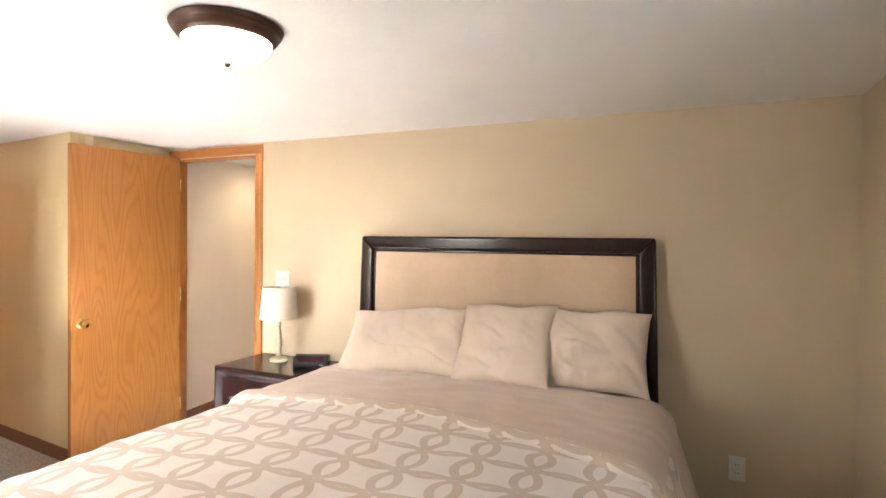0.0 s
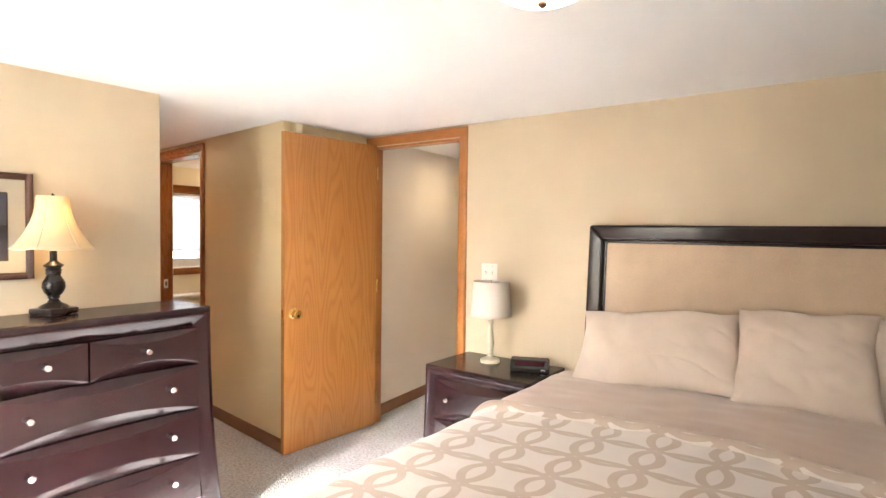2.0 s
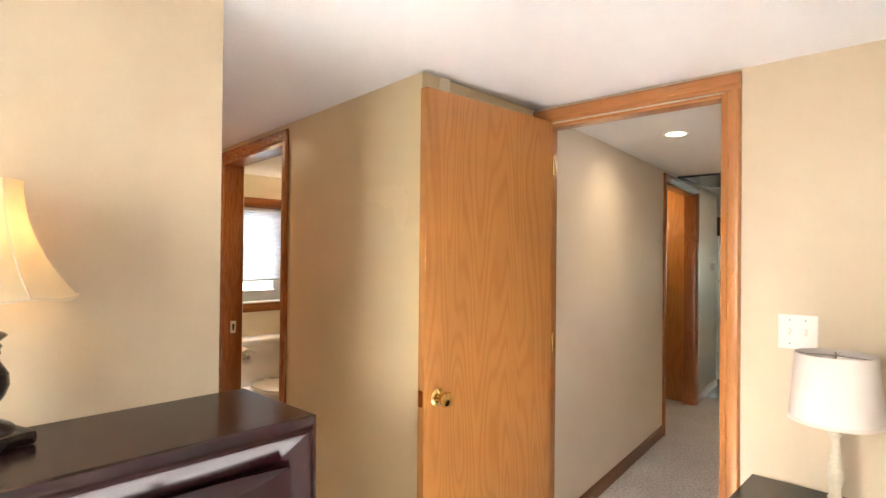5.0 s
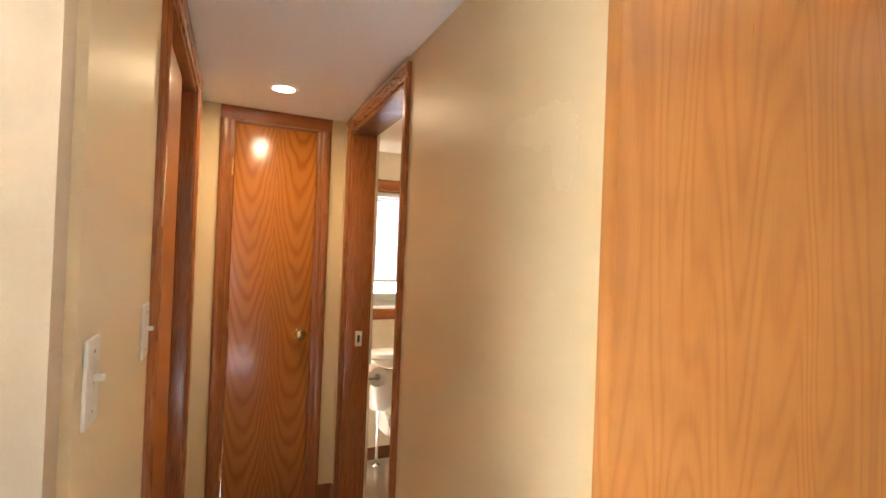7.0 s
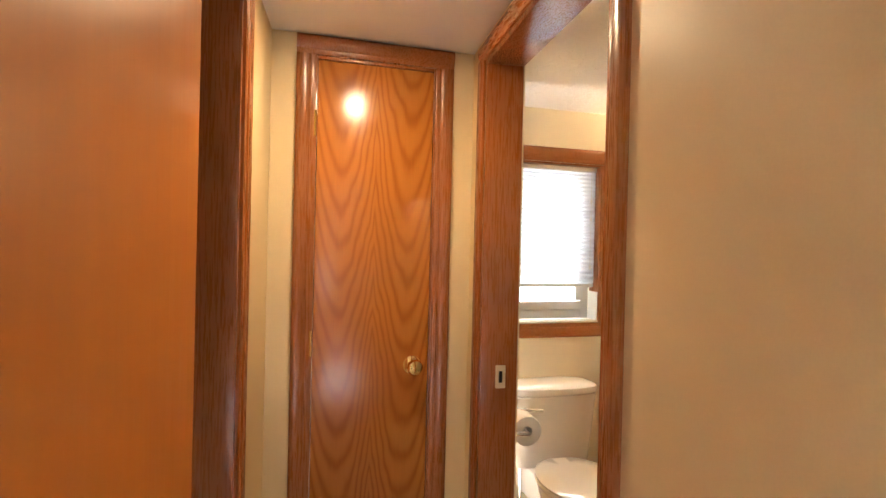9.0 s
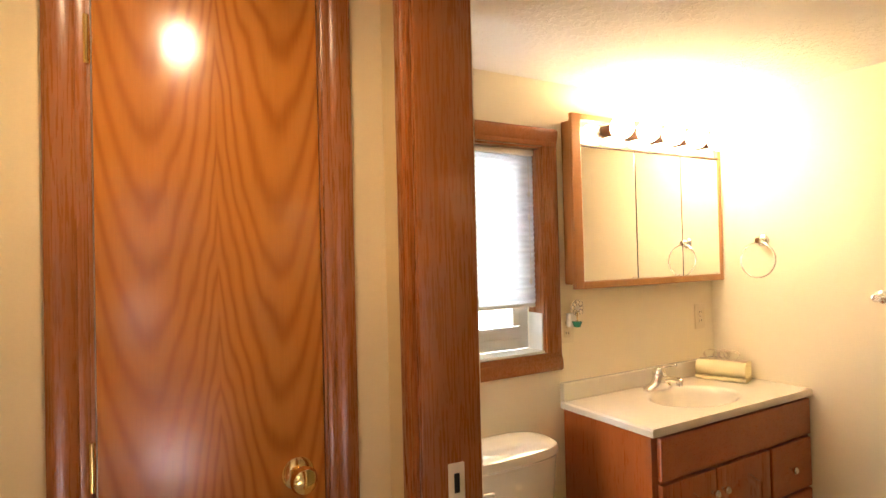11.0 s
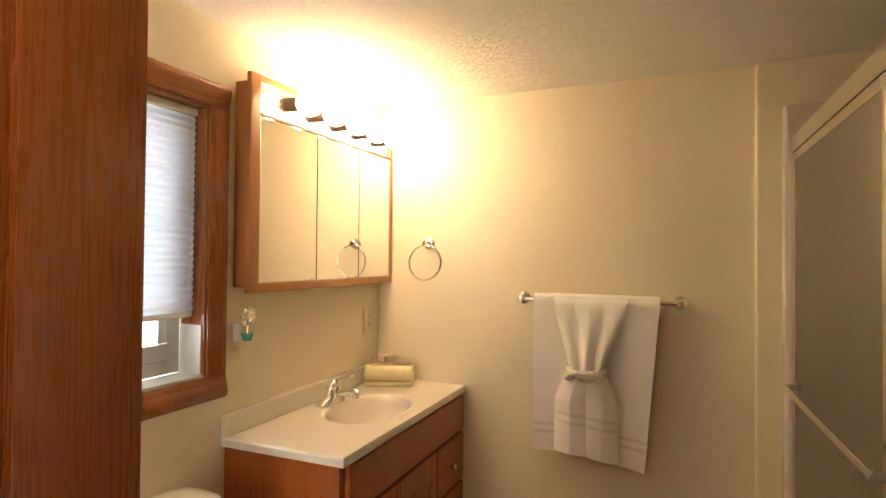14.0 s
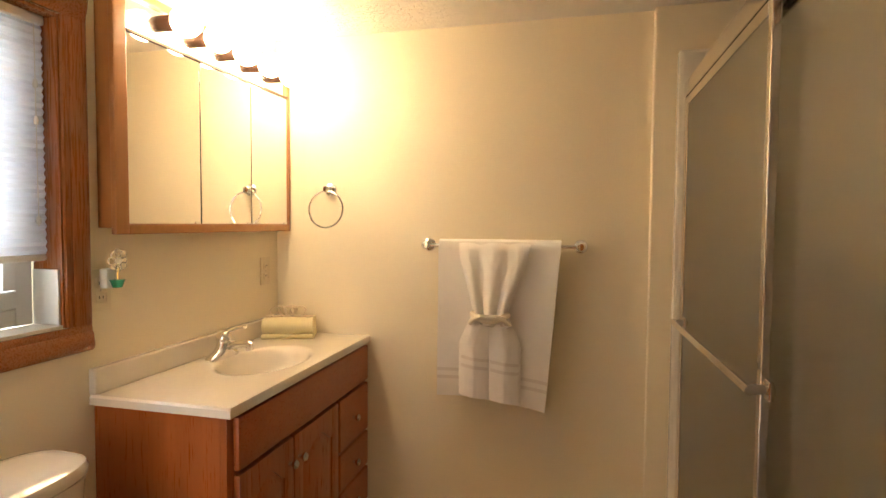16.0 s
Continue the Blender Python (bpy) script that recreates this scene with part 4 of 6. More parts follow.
# lamps
def night_lamp():
    ob = thing("table_lamp", pose(2.345, -0.190, 0.672), "cream turned table lamp with white drum shade, unlit", "lamp")
    bm = bmesh.new()
    lathe(bm, ((0, 0), (0.056, 0), (0.058, 0.006), (0.054, 0.018), (0.040, 0.024), (0.022, 0.030), (0.016, 0.040), (0.020, 0.046), (0.014, 0.054), (0.015, 0.075), (0.022, 0.105), (0.021, 0.125), (0.013, 0.185), (0.011, 0.225), (0.018, 0.232), (0.018, 0.238), (0.011, 0.245), (0.011, 0.262), (0.026, 0.268), (0.026, 0.274), (0.0, 0.276)), None, 28)
    part("turned_base", bm, CREAMPAINT, ob)
    bm = bmesh.new()
    lathe(bm, ((0.120, 0.272), (0.104, 0.472), (0.102, 0.472), (0.118, 0.272), (0.120, 0.272)), None, 48)
    part("shade", bm, SHADECLOTH, ob, "white fabric drum shade")
    bm = bmesh.new()
    lathe(bm, ((0.121, 0.272), (0.121, 0.280), (0.1195, 0.281), (0.1195, 0.271), (0.121, 0.272)), None, 48)
    part("shade_trim", bm, PILLOWCLOTH, ob)
    bm = bmesh.new()
    tube(bm, [(-0.103, 0, 0.465), (0, 0, 0.468), (0.103, 0, 0.465)], 0.002, 6)
    tube(bm, [(0, -0.103, 0.465), (0, 0, 0.466), (0, 0.103, 0.465)], 0.002, 6)
    tube(bm, [(0, 0, 0.274), (0, 0, 0.478)], 0.003, 8)
    part("spider", bm, NICKEL, ob)


def dresser_lamp():
    ob = thing("dresser_lamp", pose(1.272, -2.030, 1.054, 0, 0, 20), "dark bronze urn lamp with a lit cream bell shade", "lamp")
    bm = bmesh.new()
    box(bm, -0.066, 0.066, -0.066, 0.066, 0.0, 0.030, 0.012, 2)
    lathe(bm, ((0.058, 0.030), (0.050, 0.040), (0.026, 0.052), (0.018, 0.066), (0.024, 0.072), (0.022, 0.078), (0.036, 0.095), (0.044, 0.118), (0.042, 0.140), (0.030, 0.160), (0.026, 0.172), (0.030, 0.178), (0.028, 0.186), (0.032, 0.192), (0.026, 0.200), (0.036, 0.208), (0.040, 0.213), (0.018, 0.228), (0.014, 0.234), (0.014, 0.275), (0.0, 0.275)), None, 12)
    part("urn_base", bm, DARKMETAL, ob)
    bm = bmesh.new()
    prof = [(0.060 + 0.090 * (1 - k / 12) ** 2.1, 0.285 + 0.225 * k / 12) for k in range(13)]
    lathe(bm, prof + [(r - 0.002, z) for r, z in prof[::-1]], None, 48)
    part("bell_shade", bm, SHADELIT, ob, "glowing cream bell shade")
    for k in range(6):
        a = 2 * math.pi * k / 6
        bm = bmesh.new()
        tube(bm, [((r + 0.0008) * math.cos(a), (r + 0.0008) * math.sin(a), z) for r, z in prof], 0.0016, 6)
        part("shade_seam", bm, MAT, ob)
    bm = bmesh.new()
    tube(bm, [(0.151 * math.cos(2 * math.pi * k / 48), 0.151 * math.sin(2 * math.pi * k / 48), 0.285 + 0.003 * math.cos(6 * 2 * math.pi * k / 48)) for k in range(48)], 0.0025, 6, True)
    part("shade_trim", bm, MAT, ob)
    bm = bmesh.new()
    lathe(bm, ((0, 0.50), (0.006, 0.502), (0.008, 0.512), (0, 0.525)), None, 12)
    tube(bm, [(0, 0, 0.275), (0, 0, 0.50)], 0.003, 8)
    tube(bm, [(-0.06, 0, 0.503), (0.06, 0, 0.503)], 0.002, 6)
    part("finial", bm, DARKMETAL, ob)
    bm = bmesh.new()
    tube(bm, [(-0.066, 0.01, 0.012), (-0.075, 0.012, 0.016), (-0.082, 0.02, 0.012), (-0.088, 0.05, 0.0035), (-0.085, 0.12, 0.0035)], 0.003, 8)
    part("cord", bm, BLACK, ob)


night_lamp()
dresser_lamp()
lamp("dresser_lamp_bulb", "POINT", pose(1.272, -2.030, 1.054 + 0.405), 0.085, WARM, radius=0.022)

clock = thing("alarm_clock", pose(2.615, -0.205, 0.672, 0, 0, 24), "black digital alarm clock with a dark red window", "clock")
bm = bmesh.new()
extrude(bm, ((-0.055, 0.0), (-0.050, 0.030), (-0.030, 0.058), (0.030, 0.066), (0.055, 0.050), (0.055, 0.0)), Matrix.Translation((-0.105, 0, 0.001)), 0.21)
bmesh.ops.bevel(bm, geom=list(bm.edges), offset=0.006, segments=2, affect="EDGES")
part("case", bm, BLACK, clock)
bm = bmesh.new()
extrude(bm, ((-0.0500, 0.034), (-0.0335, 0.0560), (-0.0325, 0.0555), (-0.0490, 0.033)), Matrix.Translation((-0.08, -0.0015, 0.001)), 0.16)
part("display", bm, CLOCKFACE, clock, "dark red display window", smooth=False)
boxpart("print_mark", (0.060, 0.085, -0.0562, -0.0548, 0.012, 0.016), SILVER, clock, 0.0)

# framed picture
pic = thing("framed_picture", pose(WEST + 0.0005, -2.402, 1.4325, 0, 0, 90), "dark walnut framed seascape print with a cream mat", "picture")
PW, PH = 0.655, 0.452
prof = ((0, 0.002), (0, 0.018), (0.006, 0.024), (0.018, 0.022), (0.026, 0.014), (0.028, 0.008), (0.028, 0.002))
for name, mm, length in (
    ("frame_side", Matrix.Translation((-PW / 2, 0, -PH / 2)) @ Matrix(((0, 1, 0, 0), (0, 0, -1, 0), (1, 0, 0, 0), (0, 0, 0, 1))), PH),
    ("frame_side", Matrix.Translation((PW / 2, 0, -PH / 2)) @ Matrix(((0, -1, 0, 0), (0, 0, -1, 0), (1, 0, 0, 0), (0, 0, 0, 1))), PH),
    ("frame_rail", Matrix.Translation((-PW / 2 + 0.028, 0, PH / 2)) @ Matrix(((1, 0, 0, 0), (0, 0, -1, 0), (0, -1, 0, 0), (0, 0, 0, 1))), PW - 0.056),
    ("frame_rail", Matrix.Translation((-PW / 2 + 0.028, 0, -PH / 2)) @ Matrix(((1, 0, 0, 0), (0, 0, -1, 0), (0, 1, 0, 0), (0, 0, 0, 1))), PW - 0.056),
):
    bm = bmesh.new()
    extrude(bm, prof, mm, length)
    part(name, bm, FRAMEWOOD, pic)
bm = bmesh.new()
for dims in ((-PW / 2 + 0.027, PW / 2 - 0.027, 0.140, PH / 2 - 0.027), (-PW / 2 + 0.027, PW / 2 - 0.027, -PH / 2 + 0.027, -0.144), (-PW / 2 + 0.027, -0.236, -0.144, 0.140), (0.236, PW / 2 - 0.027, -0.144, 0.140)):
    box(bm, dims[0], dims[1], -0.007, -0.003, dims[2], dims[3])
part("mat", bm, MAT, pic, smooth=False)
bm = bmesh.new()
for a, b, c, d in ((-0.238, 0.238, 0.138, 0.143), (-0.238, 0.238, -0.147, -0.142), (-0.239, -0.234, -0.142, 0.138), (0.234, 0.239, -0.142, 0.138)):
    box(bm, a, b, -0.0085, -0.0032, c, d)
part("mat_fillet", bm, FRAMEWOOD, pic, smooth=False)
bm = bmesh.new()
sheet(bm, 1, 1, lambda u, v: Vector((-0.236 + 0.472 * u, -0.004, -0.144 + 0.284 * v)), 0.0, lambda u, v: (u, v))
part("print", bm, PRINT, pic, smooth=False)
boxpart("glazing", (-PW / 2 + 0.02, PW / 2 - 0.02, -0.0115, -0.0095, -PH / 2 + 0.02, PH / 2 - 0.02), GLASS, pic, 0.0).visible_shadow = False

# ceiling light
cl = thing("ceiling_light", pose(3.405, -1.665, H), "flush ceiling light with bronze rim and glowing glass dome", "ceiling light")
bm = bmesh.new()
lathe(bm, ((0.0, -0.001), (0.165, -0.001), (0.170, -0.006), (0.166, -0.016), (0.158, -0.022), (0.156, -0.030), (0.146, -0.042), (0.130, -0.050), (0.126, -0.044), (0.0, -0.04)), None, 56)
part("rim", bm, BRONZE, cl, "oil-rubbed bronze rim")
bm = bmesh.new()
lathe(bm, [(0.134 * math.cos(a), -0.046 - 0.066 * math.sin(a)) for a in [k * math.pi / 2 / 14 for k in range(15)]], None, 48)
part("dome", bm, DOME, cl, "glowing alabaster glass dome")
bm = bmesh.new()
lathe(bm, ((0, -0.110), (0.011, -0.112), (0.012, -0.118), (0.006, -0.124), (0, -0.126)), None, 20)
part("finial", bm, BRONZE, cl)


def plate(name, m, w, label, toggles, kind="switch", mat=PLASTIC):
    """A wall plate on the frame m; local y points out of the wall."""
    ob = thing(name, m, label, "light switch" if kind == "switch" else "outlet")
    bm = bmesh.new()
    box(bm, -w / 2, w / 2, 0.0005, 0.006, -0.058, 0.058, 0.003, 2)
    part("plate", bm, mat, ob)
    for x in toggles:
        if kind == "switch":
            boxpart("toggle_slot", (x - 0.005, x + 0.005, 0.0055, 0.0068, -0.012, 0.012), ALMOND, ob, 0.0)
            bm = bmesh.new()
            box(bm, x - 0.004, x + 0.004, 0.006, 0.020, 0.000, 0.009, 0.002)
            part("toggle", bm, PLASTIC, ob)
        else:
            for z in (-0.020, 0.020):
                bm = bmesh.new()
                box(bm, x - 0.016, x + 0.016, 0.0055, 0.0075, z - 0.014, z + 0.014, 0.004)
                part("receptacle", bm, mat, ob)
                for dx in (-0.006, 0.006):
                    boxpart("slot", (x + dx - 0.001, x + dx + 0.001, 0.0072, 0.0079, z - 0.004, z + 0.005), BLACK, ob, 0.0)
        for z in (-0.040, 0.040) if kind == "switch" else (0.0,):
            bm = bmesh.new()
            lathe(bm, ((0, 0), (0.003, 0), (0.0025, 0.001), (0, 0.0012)), Matrix.Translation((x, 0.0058, z)) @ pose(0, 0, 0, -90), 10)
            part("screw", bm, NICKEL, ob)
    return ob


plate("light_switch", m_head @ Matrix.Translation((EAST - 2.214, 0, 1.177)), 0.115, "white double toggle switch plate on the bedroom wall", (-0.023, 0.023))
plate("wall_outlet", m_head @ Matrix.Translation((EAST - 4.957, 0, 0.378)), 0.070, "white duplex outlet low on the bedroom wall", (0,), "outlet")
plate("light_switch", m_hs @ Matrix.Translation((2.174, 0, 1.200)), 0.072, "white toggle switch plate near the hall corner", (0,))
plate("light_switch", m_hs @ Matrix.Translation((1.700, 0, 1.200)), 0.072, "white toggle switch plate beside the closet casing", (0,))
plate("bath_outlet", m_bw @ Matrix.Translation((BN + 0.1 - 1.279, 0, 1.081)), 0.070, "cream outlet plate above the vanity", (0,), "outlet", CREAMPLATE)
plate("night_light_outlet", m_bw @ Matrix.Translation((BN + 0.1 - 0.458, 0, 1.095)), 0.070, "cream outlet plate beside the window", (0,), "outlet", CREAMPLATE)


# recessed ceiling lights
def can_light(x, y, lens=CANLIGHT):
    ob = thing("recessed_light", pose(x, y, H), "white recessed ceiling light, lit", "recessed light", "recessed lights")
    bm = bmesh.new()
    lathe(bm, ((0.066, -0.0005), (0.068, -0.004), (0.061, -0.007), (0.048, -0.0045), (0.048, -0.0005)), None, 40)
    part("trim_ring", bm, PLASTIC, ob)
    bm = bmesh.new()
    lathe(bm, ((0.0475, -0.003), (0.03, -0.0045), (0, -0.005)), None, 32)
    part("lens", bm, lens, ob)


can_light(-0.708, -0.943)
can_light(1.455, 0.935, CANDIM)
can_light(1.21, 3.62, CANFAR)
can_light(0.6, 5.4, CANFAR)
can_light(0.9, 7.2, CANFAR)

# ---- bathroom ----
# toilet
toilet = thing("toilet", pose(BW + 0.012, 0.018, 0.006, 0, 0, 90), "white porcelain toilet with a closed lid", "toilet")


def loop(cx, cy, rx, ry, z, n=40, power=2.0, back=None):
    out = []
    for k in range(n):
        a = 2 * math.pi * k / n
        c, s = math.cos(a), math.sin(a)
        x = cx + rx * math.copysign(abs(c) ** (2 / power), c)
        y = cy + ry * math.copysign(abs(s) ** (2 / power), s)
        if back is not None:
            y = min(y, back)
        out.append(Vector((x, y, z)))
    return out


def skin(bm, loops, cap=True):
    rings = [[bm.verts.new(p) for p in l] for l in loops]
    for a, b in zip(rings, rings[1:]):
        for k in range(len(a)):
            bm.faces.new([a[k], a[(k + 1) % len(a)], b[(k + 1) % len(a)], b[k]])
    if cap:
        bm.faces.new(rings[0][::-1])
        bm.faces.new(rings[-1])


bm = bmesh.new()
skin(bm, [loop(0, -0.105, 0.185, 0.080, 0.375, power=5), loop(0, -0.105, 0.190, 0.085, 0.40, power=5), loop(0, -0.108, 0.205, 0.092, 0.55, power=5), loop(0, -0.112, 0.215, 0.098, 0.700, power=5)])
part("tank", bm, PORCELAIN, toilet)
bm = bmesh.new()
skin(bm, [loop(0, -0.113, 0.222, 0.104, 0.701, power=3.2), loop(0, -0.113, 0.230, 0.112, 0.710, power=3.2), loop(0, -0.113, 0.231, 0.113, 0.724, power=3.2), loop(0, -0.113, 0.226, 0.108, 0.736, power=3.2), loop(0, -0.113, 0.208, 0.092, 0.746, power=3.1), loop(0, -0.113, 0.17, 0.06, 0.752, power=3), loop(0, -0.113, 0.06, 0.02, 0.754, power=3)])
part("tank_lid", bm, PORCELAIN, toilet)
bm = bmesh.new()
skin(bm, [loop(0, -0.40, 0.115, 0.21, 0.0, power=2.6), loop(0, -0.40, 0.110, 0.20, 0.06, power=2.6), loop(0, -0.41, 0.105, 0.17, 0.16), loop(0, -0.43, 0.135, 0.20, 0.26), loop(0, -0.44, 0.172, 0.235, 0.34), loop(0, -0.445, 0.182, 0.245, 0.385), loop(0, -0.445, 0.150, 0.21, 0.386)])
box(bm, -0.12, 0.12, -0.26, -0.02, 0.22, 0.374, 0.03, 3)
part("bowl", bm, PORCELAIN, toilet)
bm = bmesh.new()
skin(bm, [loop(0, -0.440, 0.186, 0.248, 0.388, back=-0.215), loop(0, -0.440, 0.190, 0.252, 0.398, back=-0.215), loop(0, -0.440, 0.184, 0.246, 0.407, back=-0.217)])
part("seat", bm, PORCELAIN, toilet)
bm = bmesh.new()
skin(bm, [loop(0, -0.440, 0.186, 0.248, 0.409, back=-0.215), loop(0, -0.440, 0.188, 0.250, 0.418, back=-0.215), loop(0, -0.440, 0.172, 0.232, 0.426, back=-0.220), loop(0, -0.44, 0.10, 0.15, 0.430, back=-0.23)])
part("lid", bm, PORCELAIN, toilet)
bm = bmesh.new()
tube(bm, [(-0.165, -0.208, 0.655), (-0.165, -0.226, 0.655), (-0.14, -0.230, 0.653), (-0.09, -0.230, 0.648)], 0.007, 10)
part("flush_lever", bm, CHROME, toilet, "chrome flush lever")
bm = bmesh.new()
tube(bm, [(-0.13, -0.10, 0.376), (-0.13, -0.10, 0.13)], 0.006, 10)
tube(bm, [(-0.13, -0.10, 0.14), (-0.13, -0.10, 0.001)], 0.010, 12)
lathe(bm, ((0, 0), (0.026, 0), (0.022, 0.008), (0, 0.008)), Matrix.Translation((-0.13, -0.10, 0.001)), 18)
part("supply_pipe", bm, CHROME, toilet, "chrome water supply pipe")

# toilet paper on the jamb-side wall
m_bs = m_hn @ Matrix.Translation((2.26, -0.14, 0)) @ pose(0, 0, 0, 0, 0, 180)
tp = thing("toilet_paper_holder", m_bs @ Matrix.Translation((0, 0, 0.69)), "chrome toilet paper holder with a white roll", "toilet paper")
bm = bmesh.new()
lathe(bm, ((0.019, -0.052), (0.055, -0.052), (0.056, -0.048), (0.056, 0.048), (0.055, 0.052), (0.019, 0.052), (0.019, -0.052)), Matrix.Translation((0, 0.072, 0)) @ pose(0, 0, 0, 0, 90), 36)
part("paper_roll", bm, TOWEL, tp, "white paper roll")
bm = bmesh.new()
for sx in (-1, 1):
    lathe(bm, ((0, 0), (0.022, 0), (0.022, 0.006), (0.008, 0.010), (0.007, 0.07), (0, 0.074)), Matrix.Translation((sx * 0.075, 0.001, 0)) @ pose(0, 0, 0, -90), 18)
tube(bm, [(-0.075, 0.072, 0), (0.075, 0.072, 0)], 0.006, 12)
part("holder", bm, CHROME, tp)

# vanity: local x runs north along the wall, y = 0 at the wall, front at -0.43
VL, VR, VH = 0.420, 1.380, 0.811
vanity = thing("vanity_cabinet", pose(BW - 0.012, 0, 0, 0, 0, 90), "stained oak vanity cabinet with arched doors and two drawers", "vanity")
for dims in ((VL + 0.015, VL + 0.031, -0.405, -0.002, 0.10, VH - 0.025), (VR - 0.019, VR - 0.003, -0.405, -0.002, 0.10, VH - 0.025), (VL + 0.032, VR - 0.02, -0.405, -0.012, 0.10, 0.116), (VL + 0.032, VR - 0.02, -0.011, -0.002, 0.10, VH - 0.1)):
    boxpart("case_panel", dims, OAKCAB, vanity, 0.001)
boxpart("toe_kick", (VL + 0.02, VR - 0.004, -0.34, -0.01, 0.008, 0.10), OAKCAB, vanity, 0.0)
for dims, mat in (((VL + 0.015, VL + 0.055, -0.424, -0.4052, 0.10, VH - 0.025), OAKCAB), ((VR - 0.033, VR - 0.003, -0.424, -0.4052, 0.10, VH - 0.025), OAKCAB), ((1.062, 1.092, -0.424, -0.4052, 0.10, VH - 0.17), OAKCAB), ((VL + 0.056, VR - 0.034, -0.424, -0.4052, VH - 0.062, VH - 0.025), OAKCABY), ((VL + 0.056, VR - 0.034, -0.4235, -0.4052, VH - 0.20, VH - 0.171), OAKCABY), ((VL + 0.056, VR - 0.034, -0.424, -0.4052, 0.10, 0.135), OAKCABY)):
    boxpart("face_frame", dims, mat, vanity, 0.0015)
boxpart("false_front", (VL + 0.04, VR - 0.016, -0.443, -0.4245, VH - 0.178, VH - 0.034), OAKCABY, vanity, 0.006)


def arched_door(x0, x1, z0, z1, y, knob_x):
    """A raised-panel door whose panel has a cathedral top."""
    door = boxpart("cabinet_door", (x0, x1, y + 0.006, y + 0.019, z0, z1), OAKCAB, vanity, 0.003)
    wide = x1 - x0
    fr = 0.052
    arch = [(x0 + fr + (wide - 2 * fr) * k / 16, z1 - fr - 0.055 + 0.055 * math.sin(math.pi * k / 16) ** 1.6) for k in range(17)]
    bm = bmesh.new()
    for dims in ((x0, x0 + fr, z0, z1), (x1 - fr, x1, z0, z1), (x0 + fr, x1 - fr, z0, z0 + fr)):
        box(bm, dims[0], dims[1], y, y + 0.008, dims[2], dims[3], 0.002)
    top = [bm.verts.new((x, y, z)) for x, z in arch] + [bm.verts.new((x1 - fr, y, z1)), bm.verts.new((x0 + fr, y, z1))]
    low = [bm.verts.new((v.co.x, y + 0.008, v.co.z)) for v in top]
    bm.faces.new(top)
    for k in range(len(top)):
        bm.faces.new([top[k], top[(k + 1) % len(top)], low[(k + 1) % len(top)], low[k]])
    part("panel_surround", bm, OAKCAB, door)
    bm = bmesh.new()
    inner = [(x0 + fr + 0.012, z0 + fr + 0.012), (x1 - fr - 0.012, z0 + fr + 0.012)] + [(min(max(x, x0 + fr + 0.012), x1 - fr - 0.012), z - 0.013) for x, z in arch[::-1]]
    cx, cz = (x0 + x1) / 2, (z0 + z1) / 2
    a = [bm.verts.new((x, y + 0.0065, z)) for x, z in inner]
    b = [bm.verts.new((cx + (x - cx) * 0.80, y + 0.0005, cz + (z - cz) * 0.86)) for x, z in inner]
    for k in range(len(a)):
        if (a[k].co - a[(k + 1) % len(a)].co).length > 1e-6:
            bm.faces.new([a[k], a[(k + 1) % len(a)], b[(k + 1) % len(a)], b[k]])
    bm.faces.new(b)
    part("raised_panel", bm, OAKCAB, door)
    small_knob(door, knob_x, y, z1 - 0.075)


def small_knob(parent, x, y, z):
    bm = bmesh.new()
    lathe(bm, ((0, 0), (0.007, 0), (0.006, 0.010), (0.0125, 0.018), (0.014, 0.023), (0.010, 0.028), (0, 0.029)), Matrix.Translation((x, y, z)) @ pose(0, 0, 0, 90), 18)
    part("knob", bm, NICKEL, parent, "satin nickel knob")


arched_door(VL + 0.042, 0.742, 0.125, VH - 0.190, -0.443, 0.716)
arched_door(0.748, 1.070, 0.125, VH - 0.190, -0.443, 0.774)
for z0, z1 in ((0.425, VH - 0.190), (0.275, 0.415), (0.125, 0.265)):
    d = boxpart("vanity_drawer", (1.084, VR - 0.016, -0.443, -0.4245, z0, z1), OAKCABY, vanity, 0.006)
    small_knob(d, 1.205, -0.443, (z0 + z1) / 2)

# top with an oval bowl sunk into it
top = thing("sink_counter", pose(BW - 0.012, 0, VH - 0.024, 0, 0, 90), "off-white cultured marble top with a moulded oval basin", "countertop")
bm = bmesh.new()
bx, by, ra, rb = 0.905, -0.246, 0.200, 0.138
corners = (VL, VR, -0.447, -0.002)
ring_out, ring_in, n = [], [], 64
for k in range(n):
    a = 2 * math.pi * k / n
    c, s = math.cos(a), math.sin(a)
    t = min((corners[1] - bx) / c if c > 1e-6 else 9, (corners[0] - bx) / c if c < -1e-6 else 9, (corners[3] - by) / s if s > 1e-6 else 9, (corners[2] - by) / s if s < -1e-6 else 9)
    ring_out.append(Vector((bx + t * c, by + t * s, 0)))
for cx in (corners[0], corners[1]):
    for cy in (corners[2], corners[3]):
        near = min(range(n), key=lambda k: (ring_out[k] - Vector((cx, cy, 0))).length)
        ring_out[near] = Vector((cx, cy, 0))
loops = [[p + Vector((0, 0, -0.0005)) for p in ring_out], [p + Vector((0, 0, 0.020)) for p in ring_out], [Vector((p.x + (bx - p.x) * 0.012, p.y + (by - p.y) * 0.014, 0.026)) for p in ring_out]]
for rr, z in ((1.10, 0.026), (1.03, 0.0245), (0.97, 0.018), (0.90, 0.0), (0.78, -0.035), (0.60, -0.07), (0.38, -0.09), (0.10, -0.098)):
    loops.append([Vector((bx + ra * rr * math.cos(2 * math.pi * k / n), by + rb * rr * math.sin(2 * math.pi * k / n), z)) for k in range(n)])
skin(bm, loops, False)
bm.faces.new(bm.verts[-1:] and [v for v in list(bm.verts)[-n:]])
